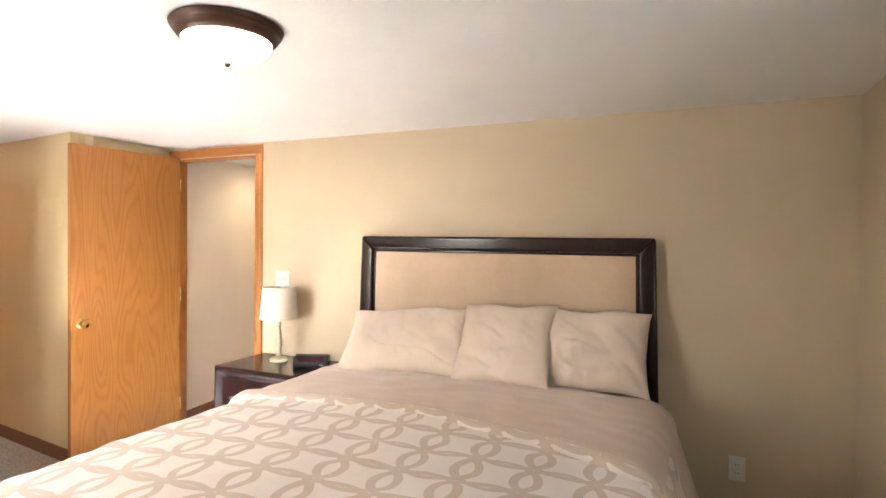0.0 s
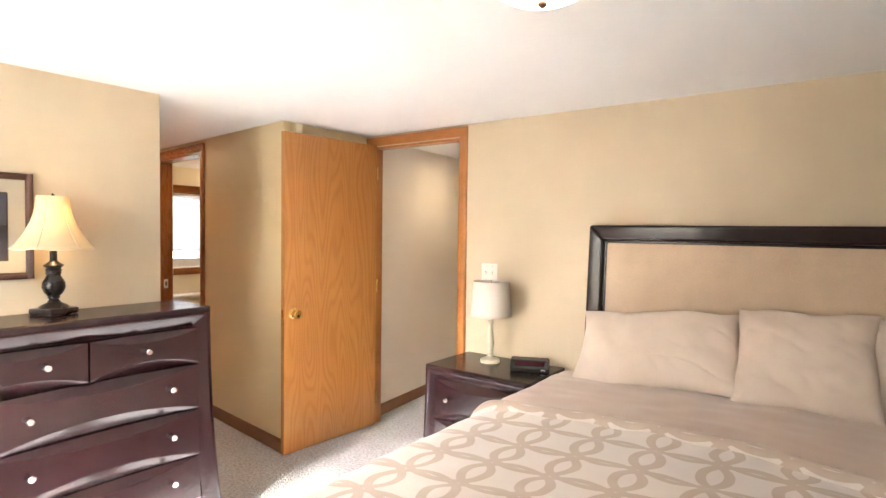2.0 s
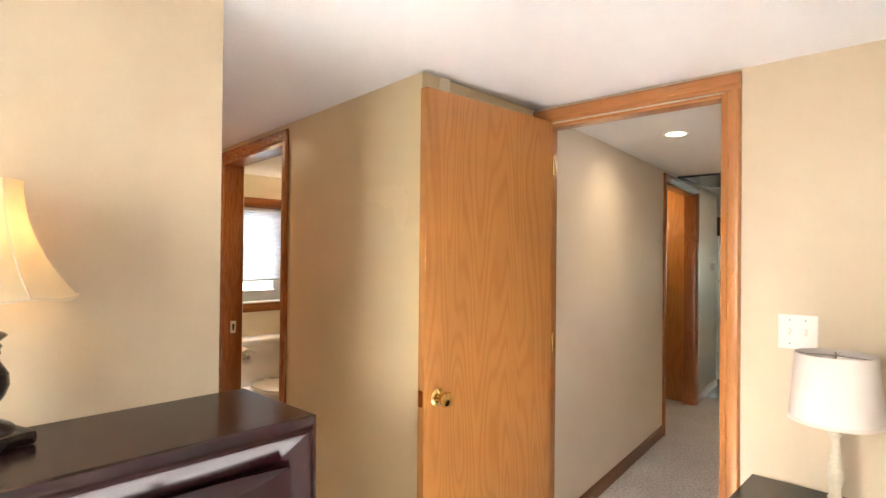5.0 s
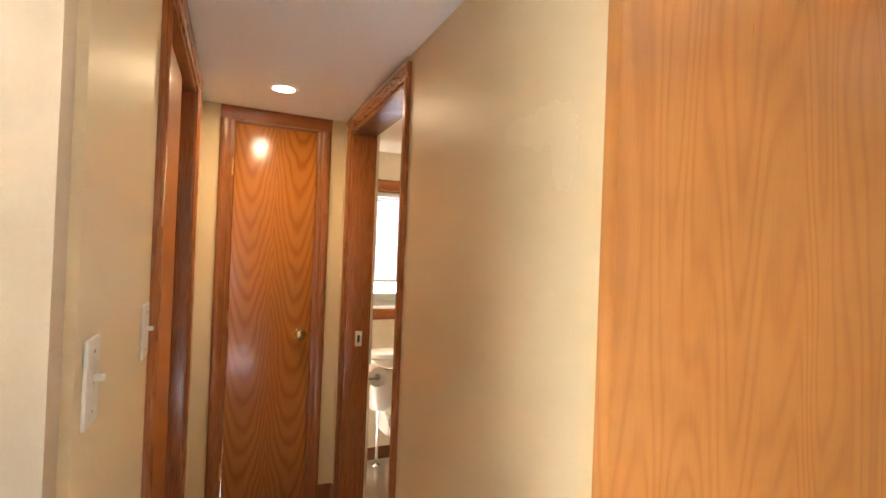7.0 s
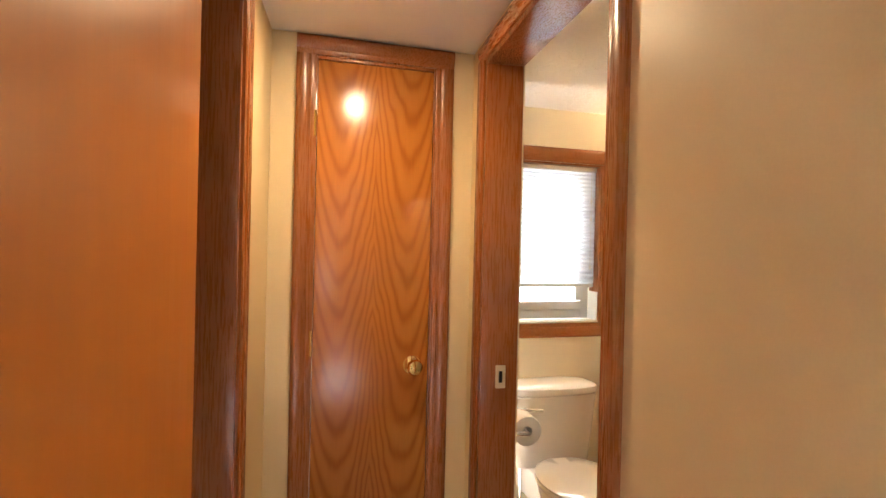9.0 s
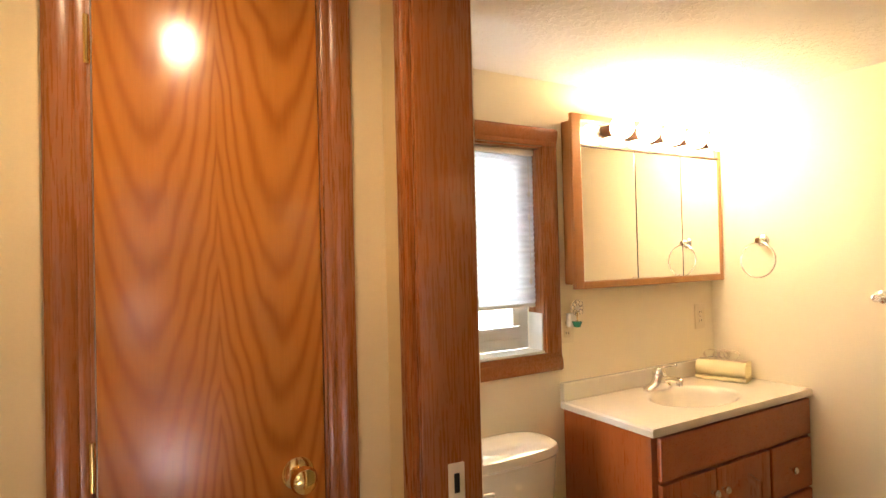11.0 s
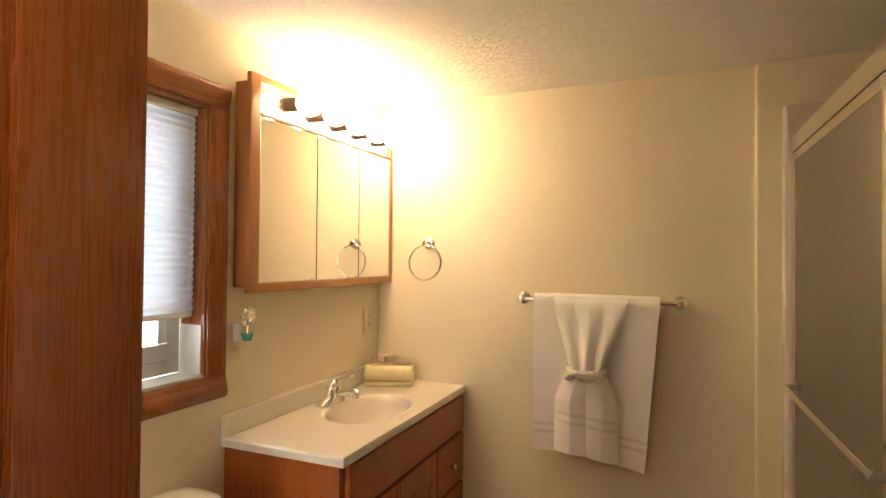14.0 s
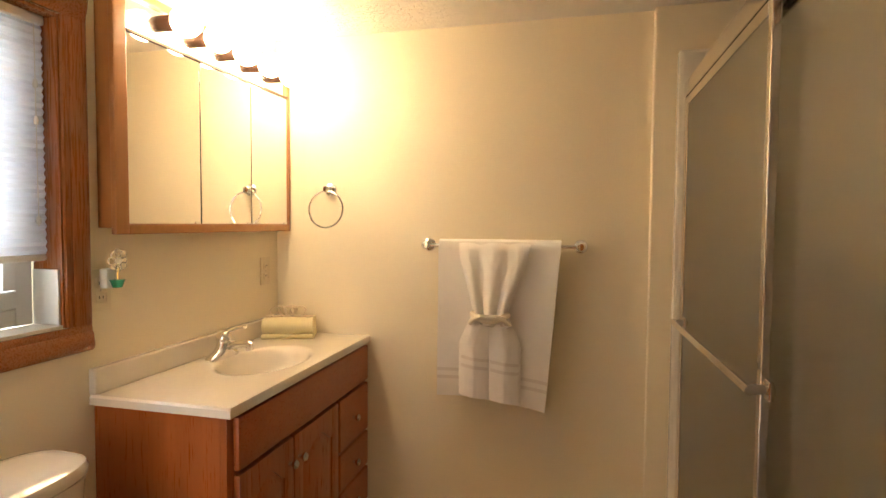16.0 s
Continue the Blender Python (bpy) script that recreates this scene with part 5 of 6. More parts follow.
part("basin_top", bm, MARBLE, top)
boxpart("backsplash", (VL, VR, -0.034, -0.001, 0.0262, 0.098), MARBLE, top, 0.006)
bm = bmesh.new()
lathe(bm, ((0, 0), (0.022, 0), (0.021, 0.003), (0, 0.004)), Matrix.Translation((bx, by, -0.0965)), 20)
part("drain", bm, CHROME, top, "chrome drain")

faucet = thing("faucet", pose(BW + 0.078, bx - 0.020, VH + 0.0025, 0, 0, 90), "chrome single-lever basin faucet", "faucet")
bm = bmesh.new()
skin(bm, [loop(0, 0, 0.080, 0.028, 0.0, power=2.6), loop(0, 0, 0.080, 0.028, 0.006, power=2.6), loop(0, -0.002, 0.066, 0.027, 0.016, power=2.4), loop(0, -0.004, 0.042, 0.026, 0.026), loop(0, -0.006, 0.030, 0.025, 0.040), loop(0, -0.008, 0.026, 0.024, 0.058)])
part("body", bm, CHROME, faucet)
bm = bmesh.new()
tube(bm, [(0, -0.010, 0.034), (0, -0.045, 0.046), (0, -0.080, 0.052), (0, -0.104, 0.052), (0, -0.116, 0.047)], 0.0135, 14)
tube(bm, [(0, -0.106, 0.052), (0, -0.108, 0.030)], 0.0125, 14)
part("spout", bm, CHROME, faucet)
bm = bmesh.new()
lathe(bm, ((0, 0.056), (0.026, 0.057), (0.028, 0.066), (0.025, 0.080), (0.015, 0.090), (0, 0.093)), Matrix.Translation((0, -0.008, 0)), 24)
tube(bm, [(0, -0.012, 0.086), (0, -0.035, 0.097), (0, -0.062, 0.106), (0, -0.084, 0.111)], 0.0055, 10)
lathe(bm, ((0, -0.009), (0.007, -0.006), (0.0092, 0), (0.007, 0.006), (0, 0.009)), Matrix.Translation((0, -0.088, 0.112)), 14)
part("lever", bm, CHROME, faucet)

# folded towel with ribbon
ft = thing("folded_towel", pose(-1.490, 1.262, VH + 0.003, 0, 0, 20), "pale yellow folded hand towels tied with a ribbon", "towel")


def towel_roll(z, w, d, h, seed):
    bm = bmesh.new()
    prof = [(-d / 2 + 0.5 * h - 0.5 * h * math.sin(a), h / 2 + h / 2 * math.cos(a)) for a in [math.pi * k / 10 for k in range(11)]] + [(d / 2, 0.0), (d / 2, h * 0.94)]
    m = Matrix.Translation((-w / 2, 0, z))
    steps = 14
    rings = []
    for i in range(steps + 1):
        x = w * i / steps
        wob = noise.noise(Vector((x * 20, seed, 0))) * 0.003
        rings.append([bm.verts.new(m @ Vector((x, u + wob, v * (1 + 0.05 * noise.noise(Vector((x * 14, seed, v * 20))))))) for u, v in prof])
    k = len(prof)
    for a, b in zip(rings, rings[1:]):
        for j in range(k):
            bm.faces.new([a[j], a[(j + 1) % k], b[(j + 1) % k], b[j]])
    bm.faces.new(rings[0])
    bm.faces.new(rings[-1][::-1])
    return bm


part("towel_layer", towel_roll(0.0, 0.205, 0.120, 0.018, 1.0), YELLOWTOWEL, ft)
part("towel_layer", towel_roll(0.0165, 0.200, 0.124, 0.066, 5.0), YELLOWTOWEL, ft)
for k, (x, y, r) in enumerate(((-0.045, 0.0, 0.030), (-0.005, -0.012, 0.028), (0.035, 0.004, 0.030), (0.0, 0.025, 0.026))):
    bm = bmesh.new()
    sheet(bm, 20, 3, lambda u, v: Vector((x + r * math.cos(2 * math.pi * u) * (1 + 0.2 * math.sin(6 * u)), y + (v - 0.5) * 0.026 + 0.006 * math.sin(9 * u + k), 0.103 + 0.022 * math.sin(2 * math.pi * u))), 0.001)
    part("ribbon_loop", bm, RIBBON, ft)
bm = bmesh.new()
box(bm, -0.095, 0.095, -0.012, 0.012, 0.081, 0.087, 0.002)
part("ribbon_band", bm, RIBBON, ft)

# mirrored medicine cabinet with a light bar
CL, CR, CB, CT = 0.452, 1.376, 1.248, 1.932
cab = thing("medicine_cabinet", pose(BW + 0.001, 0, 0, 0, 0, 90), "oak framed mirrored medicine cabinet with five globe bulbs", "medicine cabinet")
boxpart("cabinet_box", (CL + 0.006, CR - 0.012, -0.050, -0.001, CB + 0.018, CT - 0.026), OAKLITEZ, cab, 0.002)
FW = 0.046
for name, dims, mat in (("frame_stile", (CL, CL + FW, -0.068, -0.0502, CB, CT), OAKLITEZ), ("frame_stile", (CR - 0.022, CR, -0.068, -0.0502, CB, CT), OAKLITEZ), ("frame_rail", (CL + FW, CR - 0.022, -0.068, -0.0502, CB, CB + 0.028), OAKLITE), ("frame_rail", (CL + FW, CR - 0.022, -0.068, -0.0502, CT - 0.024, CT), OAKLITE)):
    boxpart(name, dims, mat, cab, 0.004)
boxpart("light_panel", (CL + FW, CR - 0.022, -0.056, -0.0502, 1.815, CT - 0.024), CHROME, cab, 0.001, "polished metal light panel")
boxpart("mirror_track", (CL + FW, CR - 0.022, -0.070, -0.0502, 1.805, 1.8145), BRONZE, cab, 0.001)
for x0, x1 in ((CL + FW + 0.001, 0.799), (0.805, 1.089), (1.095, CR - 0.023)):
    door = boxpart("mirror_door", (x0, x1, -0.064, -0.0545, CB + 0.030, 1.804), MIRROR, cab, 0.0012, "bevelled mirror door")
    boxpart("mirror_clip", (x1 - 0.028, x1 - 0.002, -0.0662, -0.0642, CB + 0.0295, CB + 0.037), CHROME, door, 0.0005)
# added black strips that stand in for the shade between the mirror doors
for x in (0.802, 1.092):
    boxpart("door_gap_shade", (x - 0.0028, x + 0.0028, -0.058, -0.0503, CB + 0.030, 1.804), BLACK, cab, 0.0)
for k in range(5):
    x = 0.648 + 0.1525 * k
    socket = bmesh.new()
    lathe(socket, ((0, 0), (0.024, 0), (0.024, 0.034), (0.020, 0.040), (0, 0.040)), Matrix.Translation((x, -0.0562, 1.876)) @ pose(0, 0, 0, 90), 24)
    s = part("socket", socket, BRONZE, cab, "dark bulb socket")
    bm = bmesh.new()
    lathe(bm, [(0.0455 * math.sin(a), -0.0455 * math.cos(a)) for a in [math.pi * j / 16 for j in range(17)]], Matrix.Translation((x, -0.140, 1.876)) @ pose(0, 0, 0, 90), 24)
    part("globe_bulb", bm, BULB, s, "lit globe bulb")

# night light in the outlet
nl = thing("night_light", pose(BW + 0.0075, 0.468, 1.105, 0, 0, 90), "plug-in night light with clear flower petals and a green pot", "night light")
boxpart("plug", (-0.018, 0.018, -0.028, -0.001, -0.005, 0.050), PLASTIC, nl, 0.006)
bm = bmesh.new()
lathe(bm, ((0, 0.0), (0.012, 0.002), (0.020, 0.024), (0.0, 0.026)), Matrix.Translation((0, -0.045, -0.004)), 18)
part("pot", bm, plain("green_glass", (0.05, 0.42, 0.26), 0.1, Transmission_Weight=0.5), nl, "green pot")
bm = bmesh.new()
tube(bm, [(0, -0.045, 0.02), (0, -0.046, 0.05), (0, -0.044, 0.066)], 0.002, 8)
tube(bm, [(0, -0.026, 0.01), (0, -0.045, 0.008)], 0.004, 8)
part("stem", bm, BRASS, nl)
for k in range(8):
    a = 2 * math.pi * k / 8
    bm = bmesh.new()
    c = Vector((0.021 * math.cos(a), -0.046 - 0.004 * (k % 2), 0.072 + 0.021 * math.sin(a)))
    skin(bm, [[c + Vector((0.011 * w * math.cos(b), d, 0.011 * w * math.sin(b))) for b in [2 * math.pi * j / 12 for j in range(12)]] for w, d in ((0.4, -0.006), (0.9, -0.003), (1.0, 0.0), (0.8, 0.004))])
    part("petal", bm, CLEARPLASTIC, nl)
bm = bmesh.new()
lathe(bm, ((0, -0.009), (0.008, -0.006), (0.009, 0), (0.006, 0.007), (0, 0.008)), Matrix.Translation((0, -0.050, 0.072)), 14)
part("flower_centre", bm, PLASTIC, nl)


def wall_post(bm, m, reach):
    lathe(bm, ((0, 0.0), (0.026, 0.0), (0.027, 0.004), (0.022, 0.010), (0.024, 0.014), (0.014, 0.018), (0.010, 0.026), (0.010, reach - 0.016), (0.016, reach - 0.010), (0.017, reach + 0.006), (0.012, reach + 0.012), (0, reach + 0.013)), m, 24)


# towel ring and towel bar on the north wall
ring = thing("towel_ring", pose(-1.361, BN - 0.001, 1.425), "chrome towel ring on the wall, empty", "towel ring")
bm = bmesh.new()
wall_post(bm, pose(0, 0, 0, 90), 0.034)
part("mount", bm, CHROME, ring)
bm = bmesh.new()
tube(bm, [(0.076 * math.sin(2 * math.pi * k / 48), -0.040 - 0.012 * (1 - math.cos(2 * math.pi * k / 48)) * 0.5, -0.085 + 0.076 * math.cos(2 * math.pi * k / 48)) for k in range(48)], 0.0042, 10, True)
part("ring", bm, CHROME, ring)

bar = thing("towel_bar", pose(-0.626, BN - 0.001, 1.200), "chrome towel bar on the wall", "towel bar")
for sx in (-0.298, 0.298):
    bm = bmesh.new()
    wall_post(bm, Matrix.Translation((sx, 0, 0)) @ pose(0, 0, 0, 90), 0.060)
    part("bracket", bm, CHROME, bar)
bm = bmesh.new()
tube(bm, [(-0.298, -0.058, 0), (0.298, -0.058, 0)], 0.008, 16)
part("rod", bm, CHROME, bar)

bath_towel = thing("bath_towel", pose(-0.632, BN - 0.059, 1.200), "white terry bath towel folded over the bar", "towel", "hanging towels")
bm = bmesh.new()


def bath_place(u, v):
    """Over the bar: back half hidden, front half down to the hem."""
    x = (u - 0.5) * 0.466
    length = 1.14
    s = v * length
    bend = math.pi * 0.018
    if s < 0.50:
        y, z = 0.019, -0.50 + s
        x -= max(0.0, u - 0.5) * 0.22 * (0.50 - s)
    elif s < 0.50 + bend:
        a = (s - 0.50) / 0.018
        y, z = 0.019 * math.cos(a), 0.016 * math.sin(a)
    else:
        d = s - 0.50 - bend
        y, z = -0.019 - 0.012 * d / 0.6, -d
        y -= 0.006 * math.sin(x * 22 + 1.0) * d / 0.6 + 0.004 * noise.noise(Vector((x * 8, d * 5, 2)))
        z -= 0.040 * max(0.0, (u - 0.3) / 0.7) ** 1.3 * d / 0.6
        x -= max(0.0, u - 0.5) * 0.17 * d
    return Vector((x, y, z))


sheet(bm, 40, 90, bath_place, 0.009)
part("towel_cloth", bm, TOWEL, bath_towel)
for z in (-0.475, -0.505):
    bm = bmesh.new()
    sheet(bm, 40, 2, lambda u, v: bath_place(u, (0.5565 - z + 0.012 * v) / 1.14) + Vector((0, -0.0065, 0)), 0.003)
    part("woven_band", bm, WOVENBAND, bath_towel)

hand = thing("gathered_towel", pose(-0.645, BN - 0.062, 1.203), "white terry towel gathered at its middle with a pale ribbon", "towel", "hanging towels")
bm = bmesh.new()


def hand_place(u, v):
    a = 2 * u - 1
    d = v * 0.585
    if d < 0.265:
        w = 0.150 + (0.056 - 0.150) * (d / 0.265) ** 0.85
    else:
        w = 0.056 + (0.113 - 0.056) * min(1, (d - 0.265) / 0.11) ** 0.7 + 0.006 * (d - 0.375 if d > 0.375 else 0)
    tight = math.exp(-((d - 0.265) / 0.14) ** 2)
    fold = (0.004 + 0.017 * tight + 0.012 * min(1, d / 0.3)) * (math.cos(a * 2.5 * math.pi) * 0.5 + 0.5)
    if d > 0.30:
        fold = 0.010 + 0.022 * (1 - abs(abs(a) - 0.5) * 2) ** 0.6 * min(1, (d - 0.3) / 0.08)
    y = -0.034 - fold - 0.020 * tight * (1 - a * a) + 0.002 * noise.noise(Vector((a * 6, d * 20, 0)))
    z = -d + 0.022 * (1 - min(1, d / 0.02)) * 1.0
    if d < 0.05:
        k = d / 0.05
        y = y * math.sin(k * math.pi / 2) + 0.020 * (1 - k)
        z = -0.05 + 0.066 * math.cos(k * math.pi / 2) ** 0.6
    x = a * w - (0.012 if d > 0.3 else 0.012 * d / 0.3)
    return Vector((x, y, z - (0.012 * a if d > 0.4 else 0)))


sheet(bm, 64, 70, hand_place, 0.006)
part("towel_cloth", bm, TOWEL, hand)
for d0, d1 in ((0.430, 0.442), (0.462, 0.474)):
    bm = bmesh.new()
    sheet(bm, 64, 2, lambda u, v: hand_place(u, (d0 + (d1 - d0) * v) / 0.585) + Vector((0, -0.0035, 0)), 0.003)
    part("woven_band", bm, WOVENBAND, hand)
bm = bmesh.new()
tube(bm, [(0.066 * math.cos(a) - 0.010, -0.058 - 0.034 * math.sin(a), -0.268 + 0.010 * math.cos(2 * a)) for a in [math.pi * k / 16 for k in range(17)]], 0.012, 10)
for sx in (-1, 1):
    tube(bm, [(-0.010, -0.092, -0.266), (-0.010 + sx * 0.03, -0.100, -0.262), (-0.010 + sx * 0.055, -0.090, -0.272), (-0.010 + sx * 0.075, -0.072, -0.292)], 0.009, 8)
part("ribbon", bm, PALERIBBON, hand, "pale sheer ribbon tie")

# shower with sliding doors
shower = thing("shower", pose(0.030, 0, 0), "white shower surround with framed obscure glass sliding doors", "shower")
SY0, SY1, SZ = -0.43, 1.333, 1.722
for y0, y1 in ((SY1 - 0.045, SY1 - 0.002),):
    boxpart("surround_panel", (-0.040, 0.82, y0, y1, 0.12, 1.890), FIBREGLASS, shower, 0.012, "white fibreglass surround")
boxpart("surround_panel", (-0.040, 0.82, SY0, SY0 + 0.04, 0.12, 1.890), FIBREGLASS, shower, 0.012)
boxpart("threshold", (-0.05, 0.06, SY0, SY1 - 0.002, 0.008, 0.119), FIBREGLASS, shower, 0.012)
boxpart("pan", (0.061, 0.82, SY0, SY1 - 0.002, 0.008, 0.06), FIBREGLASS, shower, 0.006)
Y1, Y0 = SY1 - 0.047, SY0 + 0.042
boxpart("top_track", (-0.022, 0.034, Y0, Y1, SZ, SZ + 0.052), CHROME, shower, 0.004, "brushed metal top track")
boxpart("bottom_track", (-0.022, 0.034, Y0, Y1, 0.1195, 0.150), CHROME, shower, 0.004)
boxpart("wall_post", (-0.020, 0.032, Y1 - 0.026, Y1, 0.151, SZ - 0.001), CHROME, shower, 0.003)
boxpart("wall_post", (-0.020, 0.032, Y0, Y0 + 0.026, 0.151, SZ - 0.001), CHROME, shower, 0.003)


def sliding(x, y0, y1):
    pan = boxpart("sliding_door", (x - 0.003, x + 0.003, y0 + 0.02, y1 - 0.02, 0.18, SZ - 0.030), OBSCURE, shower, 0.0, "obscure glass sliding panel")
    for dims in ((y0, y0 + 0.022, 0.155, SZ - 0.003), (y1 - 0.022, y1, 0.155, SZ - 0.003), (y0 + 0.0225, y1 - 0.0225, 0.155, 0.182), (y0 + 0.0225, y1 - 0.0225, SZ - 0.032, SZ - 0.003)):
        boxpart("panel_frame", (x - 0.009, x + 0.009, dims[0], dims[1], dims[2], dims[3]), CHROME, pan, 0.003)
    return pan


front = sliding(-0.010, 0.395, Y1 - 0.028)
sliding(0.020, Y0 + 0.028, 0.50)
bm = bmesh.new()
tube(bm, [(-0.060, 1.165, 0.965), (-0.060, 0.310, 0.985)], 0.009, 14)
for y, z in ((1.150, 0.965), (0.325, 0.985)):
    tube(bm, [(-0.016, y, z), (-0.060, y, z)], 0.010, 12)
    box(bm, -0.030, -0.0195, y - 0.016, y + 0.016, z - 0.018, z + 0.018, 0.004)
part("towel_rail", bm, CHROME, front, "metal towel rail")

# ---- kitchen seen down the corridor ----
fridge = thing("refrigerator", pose(0.285, 4.735, 0.004), "white refrigerator at the end of the corridor", "refrigerator")
boxpart("cabinet", (-0.34, 0.30, -0.38, 0.36, 0.02, 1.66), WHITEENAMEL, fridge, 0.015)
boxpart("freezer_door", (0.302, 0.36, -0.375, 0.355, 1.16, 1.655), WHITEENAMEL, fridge, 0.02)
boxpart("fridge_door", (0.302, 0.36, -0.375, 0.355, 0.05, 1.15), WHITEENAMEL, fridge, 0.02)
boxpart("handle", (0.361, 0.395, 0.28, 0.31, 0.70, 1.10), WHITEENAMEL, fridge, 0.008)
boxpart("handle", (0.361, 0.395, 0.28, 0.31, 1.20, 1.45), WHITEENAMEL, fridge, 0.008)
bm = bmesh.new()
box(bm, -0.10, -0.001, 4.36, 6.66, 0.004, H - 0.001)
structure("wall_kitchen_counter", bm, WALL, "tan wall behind the kitchen cabinets", "wall")
upper = thing("upper_cabinet", pose(0.25, 5.55, 1.24), "dark wood upper kitchen cabinet", "cabinet")
boxpart("cabinet_body", (-0.25, 0.18, -0.40, 0.90, 0.0, 0.68), DARKWOOD, upper, 0.004)
for y0, y1 in ((-0.39, 0.02), (0.04, 0.45), (0.47, 0.89)):
    boxpart("cabinet_door", (0.181, 0.20, y0, y1, 0.01, 0.67), DARKWOOD, upper, 0.006)
lower = thing("base_cabinet", pose(0.22, 6.15, 0.004), "dark wood kitchen base cabinet", "cabinet")
boxpart("cabinet_body", (-0.30, 0.22, -0.35, 0.45, 0.09, 0.86), DARKWOOD, lower, 0.004)
boxpart("toe_kick", (-0.28, 0.16, -0.34, 0.44, 0, 0.09), DARKWOOD, lower, 0.0)
dw = thing("dishwasher", pose(0.22, 5.46, 0.004), "white built-in dishwasher under the counter", "dishwasher")
boxpart("dishwasher_body", (-0.30, 0.21, -0.30, 0.33, 0.02, 0.855), WHITEENAMEL, dw, 0.006)
boxpart("dishwasher_door", (0.212, 0.235, -0.295, 0.325, 0.12, 0.70), WHITEENAMEL, dw, 0.006)
boxpart("control_panel", (0.212, 0.238, -0.295, 0.325, 0.705, 0.85), WHITEENAMEL, dw, 0.006)
ctop = thing("kitchen_counter", pose(0.2, 6.0, 0.865), "pale laminate kitchen counter", "countertop")
boxpart("counter_slab", (-0.32, 0.28, -0.85, 0.64, 0.0, 0.038), MARBLE, ctop, 0.008)
table = thing("dining_table", pose(0.75, 8.42, 0.004), "dark dining table before the kitchen window", "table")
boxpart("tabletop", (-0.6, 0.6, -0.4, 0.4, 0.71, 0.745), DARKWOOD, table, 0.008)
for sx in (-0.54, 0.54):
    for sy in (-0.34, 0.34):
        boxpart("leg", (sx - 0.03, sx + 0.03, sy - 0.03, sy + 0.03, 0, 0.709), DARKWOOD, table, 0.006)


def chair(m):
    ob = thing("dining_chair", m, "dark wood dining chair with a slatted back", "chair", "chairs at the table")
    boxpart("seat", (-0.21, 0.21, -0.2, 0.2, 0.43, 0.465), DARKWOOD, ob, 0.01)
    for sx in (-0.18, 0.18):
        boxpart("front_leg", (sx - 0.02, sx + 0.02, 0.15, 0.19, 0, 0.429), DARKWOOD, ob, 0.004)
        boxpart("back_leg", (sx - 0.02, sx + 0.02, -0.2, -0.16, 0, 0.429), DARKWOOD, ob, 0.004)
        boxpart("back_post", (sx - 0.018, sx + 0.018, -0.198, -0.165, 0.466, 0.96), DARKWOOD, ob, 0.004)
    for z in (0.58, 0.72, 0.88):
        boxpart("back_slat", (-0.16, 0.16, -0.19, -0.172, z, z + 0.06), DARKWOOD, ob, 0.004)
    return ob


first = chair(pose(0.42, 7.80, 0.004))
copy_thing(first, pose(1.0, 7.80, 0.004, 0, 0, 8))

hatch = thing("ceiling_hatch", pose(1.40, 3.08, H), "dark glossy attic hatch in the corridor ceiling", "ceiling hatch")
boxpart("hatch_panel", (-0.58, 0.6, -0.45, 0.45, -0.010, -0.001), DARKPANEL, hatch, 0.003)
for k in range(7):
    boxpart("hatch_slat", (-0.57, 0.59, -0.43 + 0.125 * k, -0.43 + 0.125 * k + 0.11, -0.016, -0.0102), DARKPANEL, hatch, 0.002)
thermo = thing("thermostat", m_cw @ Matrix.Translation((0.25, 0.0, 1.32)), "small ivory thermostat on the corridor wall", "thermostat")
boxpart("thermostat_case", (-0.05, 0.05, 0.001, 0.03, -0.04, 0.04), ALMOND, thermo, 0.006)
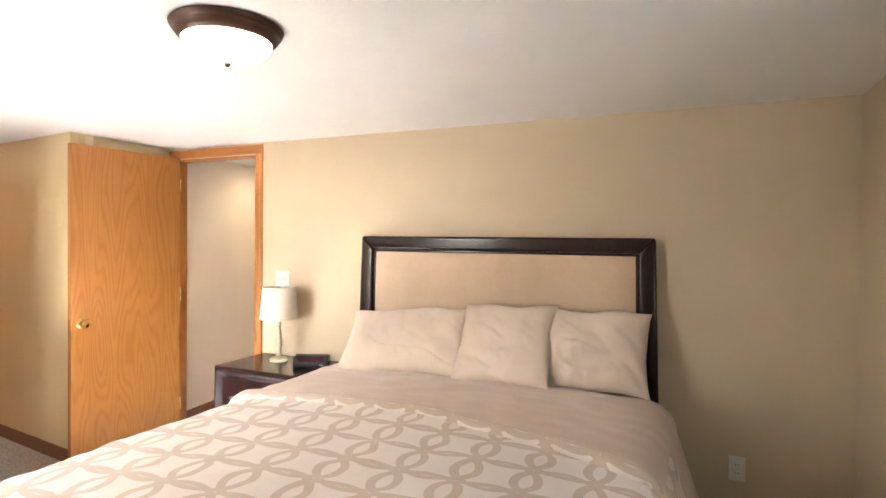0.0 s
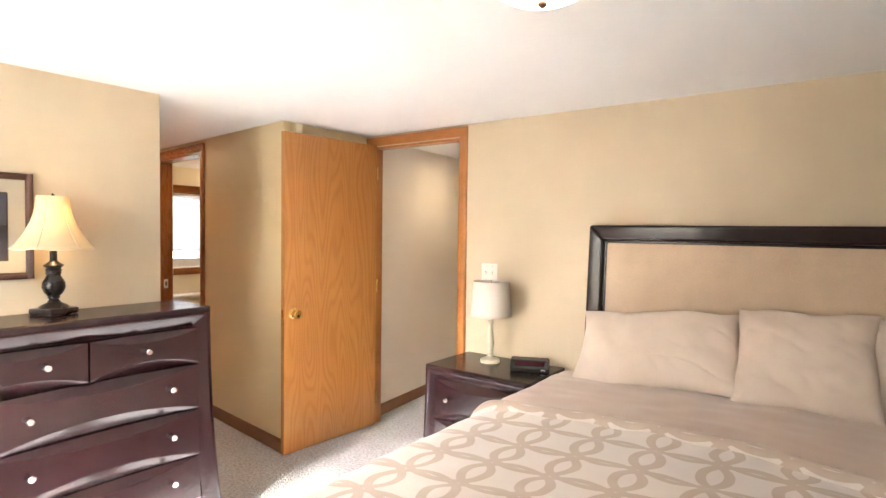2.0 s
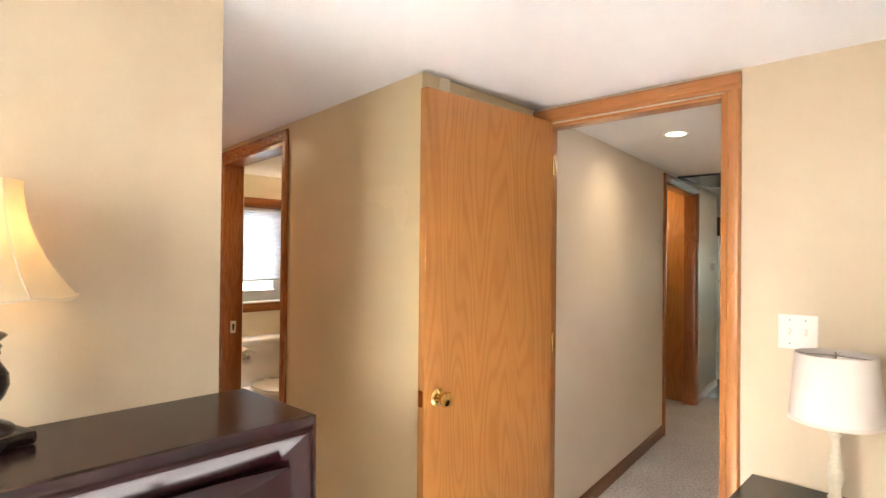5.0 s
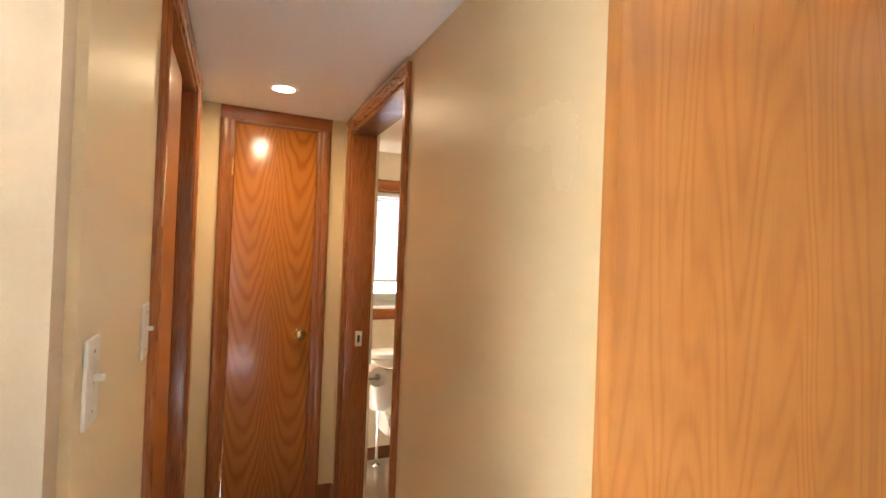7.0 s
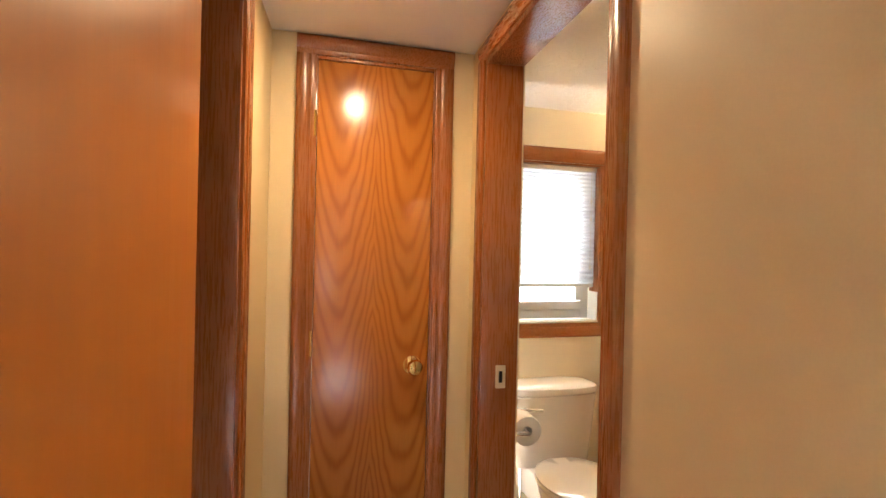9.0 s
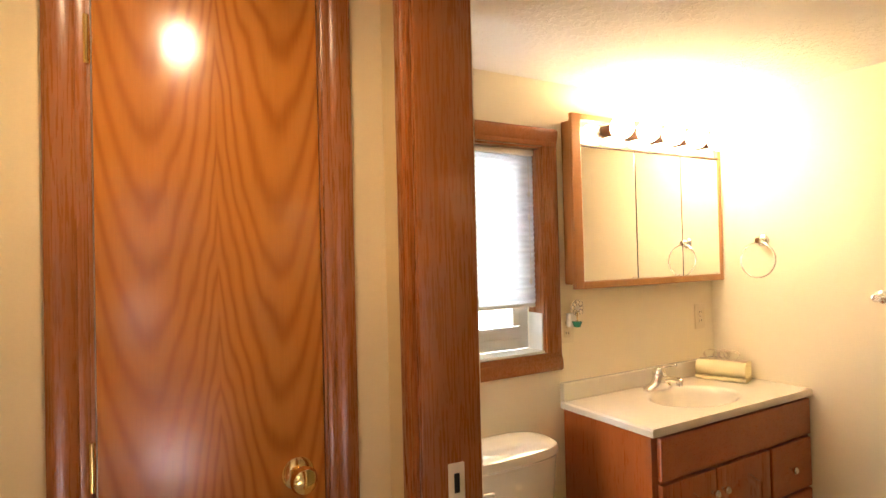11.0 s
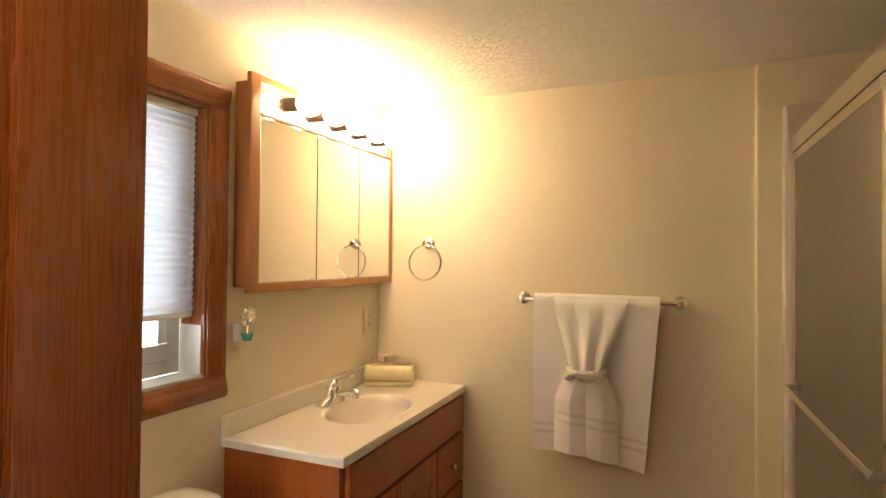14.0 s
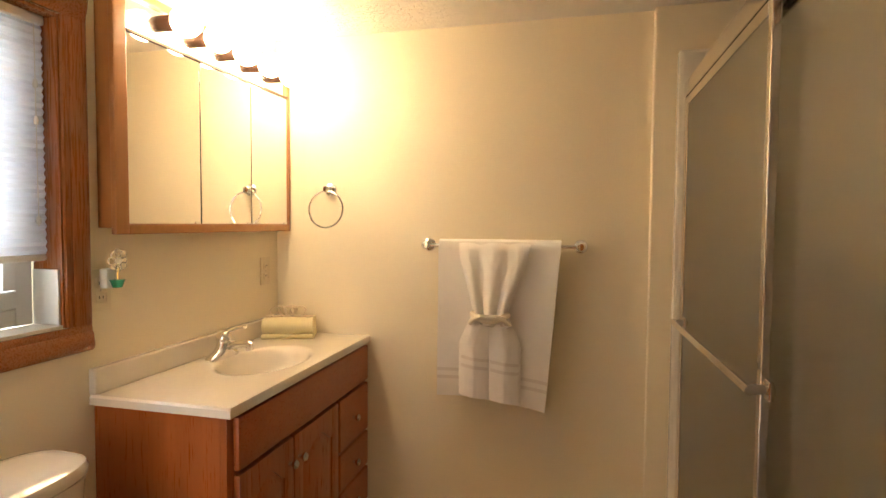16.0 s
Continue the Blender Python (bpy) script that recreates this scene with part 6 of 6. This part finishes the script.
# small lit room off the corridor
side_van = thing("side_vanity", pose(0.0, 2.35, 0.003), "dark oak vanity in the small lit room", "vanity")
boxpart("cabinet_body", (-0.7, 0.25, -0.25, 0.3, 0, 0.80), OAKCAB, side_van, 0.004)
boxpart("vanity_slab", (-0.72, 0.28, -0.27, 0.32, 0.801, 0.83), MARBLE, side_van, 0.006)
hang = thing("hanging_cloth", pose(0.1, 1.82, 1.0), "dark blue towel hanging on the wall", "towel")
boxpart("cloth", (-0.15, 0.35, -0.03, 0.0, -0.1, 0.32), plain("navy_cloth", (0.02, 0.03, 0.06), 0.9), hang, 0.012)
sconce = thing("wall_sconce", pose(0.25, 3.06, 1.78), "lit glass wall sconce", "wall light")
bm = bmesh.new()
lathe(bm, ((0, -0.07), (0.05, -0.05), (0.06, 0.0), (0.045, 0.06), (0.0, 0.065)), None, 24)
part("glass_shade", bm, BULB, sconce)
boxpart("back_plate", (-0.05, 0.05, 0.05, 0.30, -0.02, 0.02), BRASS, sconce, 0.004)
bm = bmesh.new()
box(bm, -2.2, 0.65, 3.36, 3.42, 0.004, H - 0.002)
structure("wall_side_room_end", bm, OAKDOOR, "oak panelled wall of the small lit room", "wall")
bm = bmesh.new()
box(bm, -2.4, 3.6, 9.9, 9.95, 0.3, 2.6)
structure("backdrop_kitchen", bm, FOLIAGE, "bright garden beyond the kitchen window", "backdrop")
bm = bmesh.new()
box(bm, -2.30, -2.28, -1.2, 1.6, 0.2, 2.8)
structure("backdrop_bath", bm, OUTSIDE, "bright daylight beyond the bathroom window", "backdrop")

# touched-up paint on the hall wall beside the open door
TOUCHUP = surface("touch_up_paint", (0.735, 0.595, 0.365), 0.40, 0.04, 3, 200, 0.08, 0.0008)
touch = thing("paint_touch_up", m_hn, "slightly paler touched-up paint patch", "wall patch", kind="structure")
for cx, cz, rx, rz, seed in ((0.20, 1.66, 0.10, 0.045, 2.0), (0.13, 1.60, 0.045, 0.085, 5.0), (0.31, 1.67, 0.07, 0.03, 9.0)):
    bm = bmesh.new()
    rim = []
    for k in range(40):
        a = 2 * math.pi * k / 40
        q = 1 + 0.35 * noise.noise(Vector((2.2 * math.cos(a) + seed, 2.2 * math.sin(a), seed)))
        rim.append(Vector((cx + rx * q * math.cos(a), 0.0, cz + rz * q * math.sin(a))))
    skin(bm, [[p + Vector((0, 0.0002, 0)) for p in rim], [p + Vector((0, 0.0012 + 0.0002 * seed / 9, 0)) for p in rim]])
    part("paint_dab", bm, TOUCHUP, touch, smooth=False)
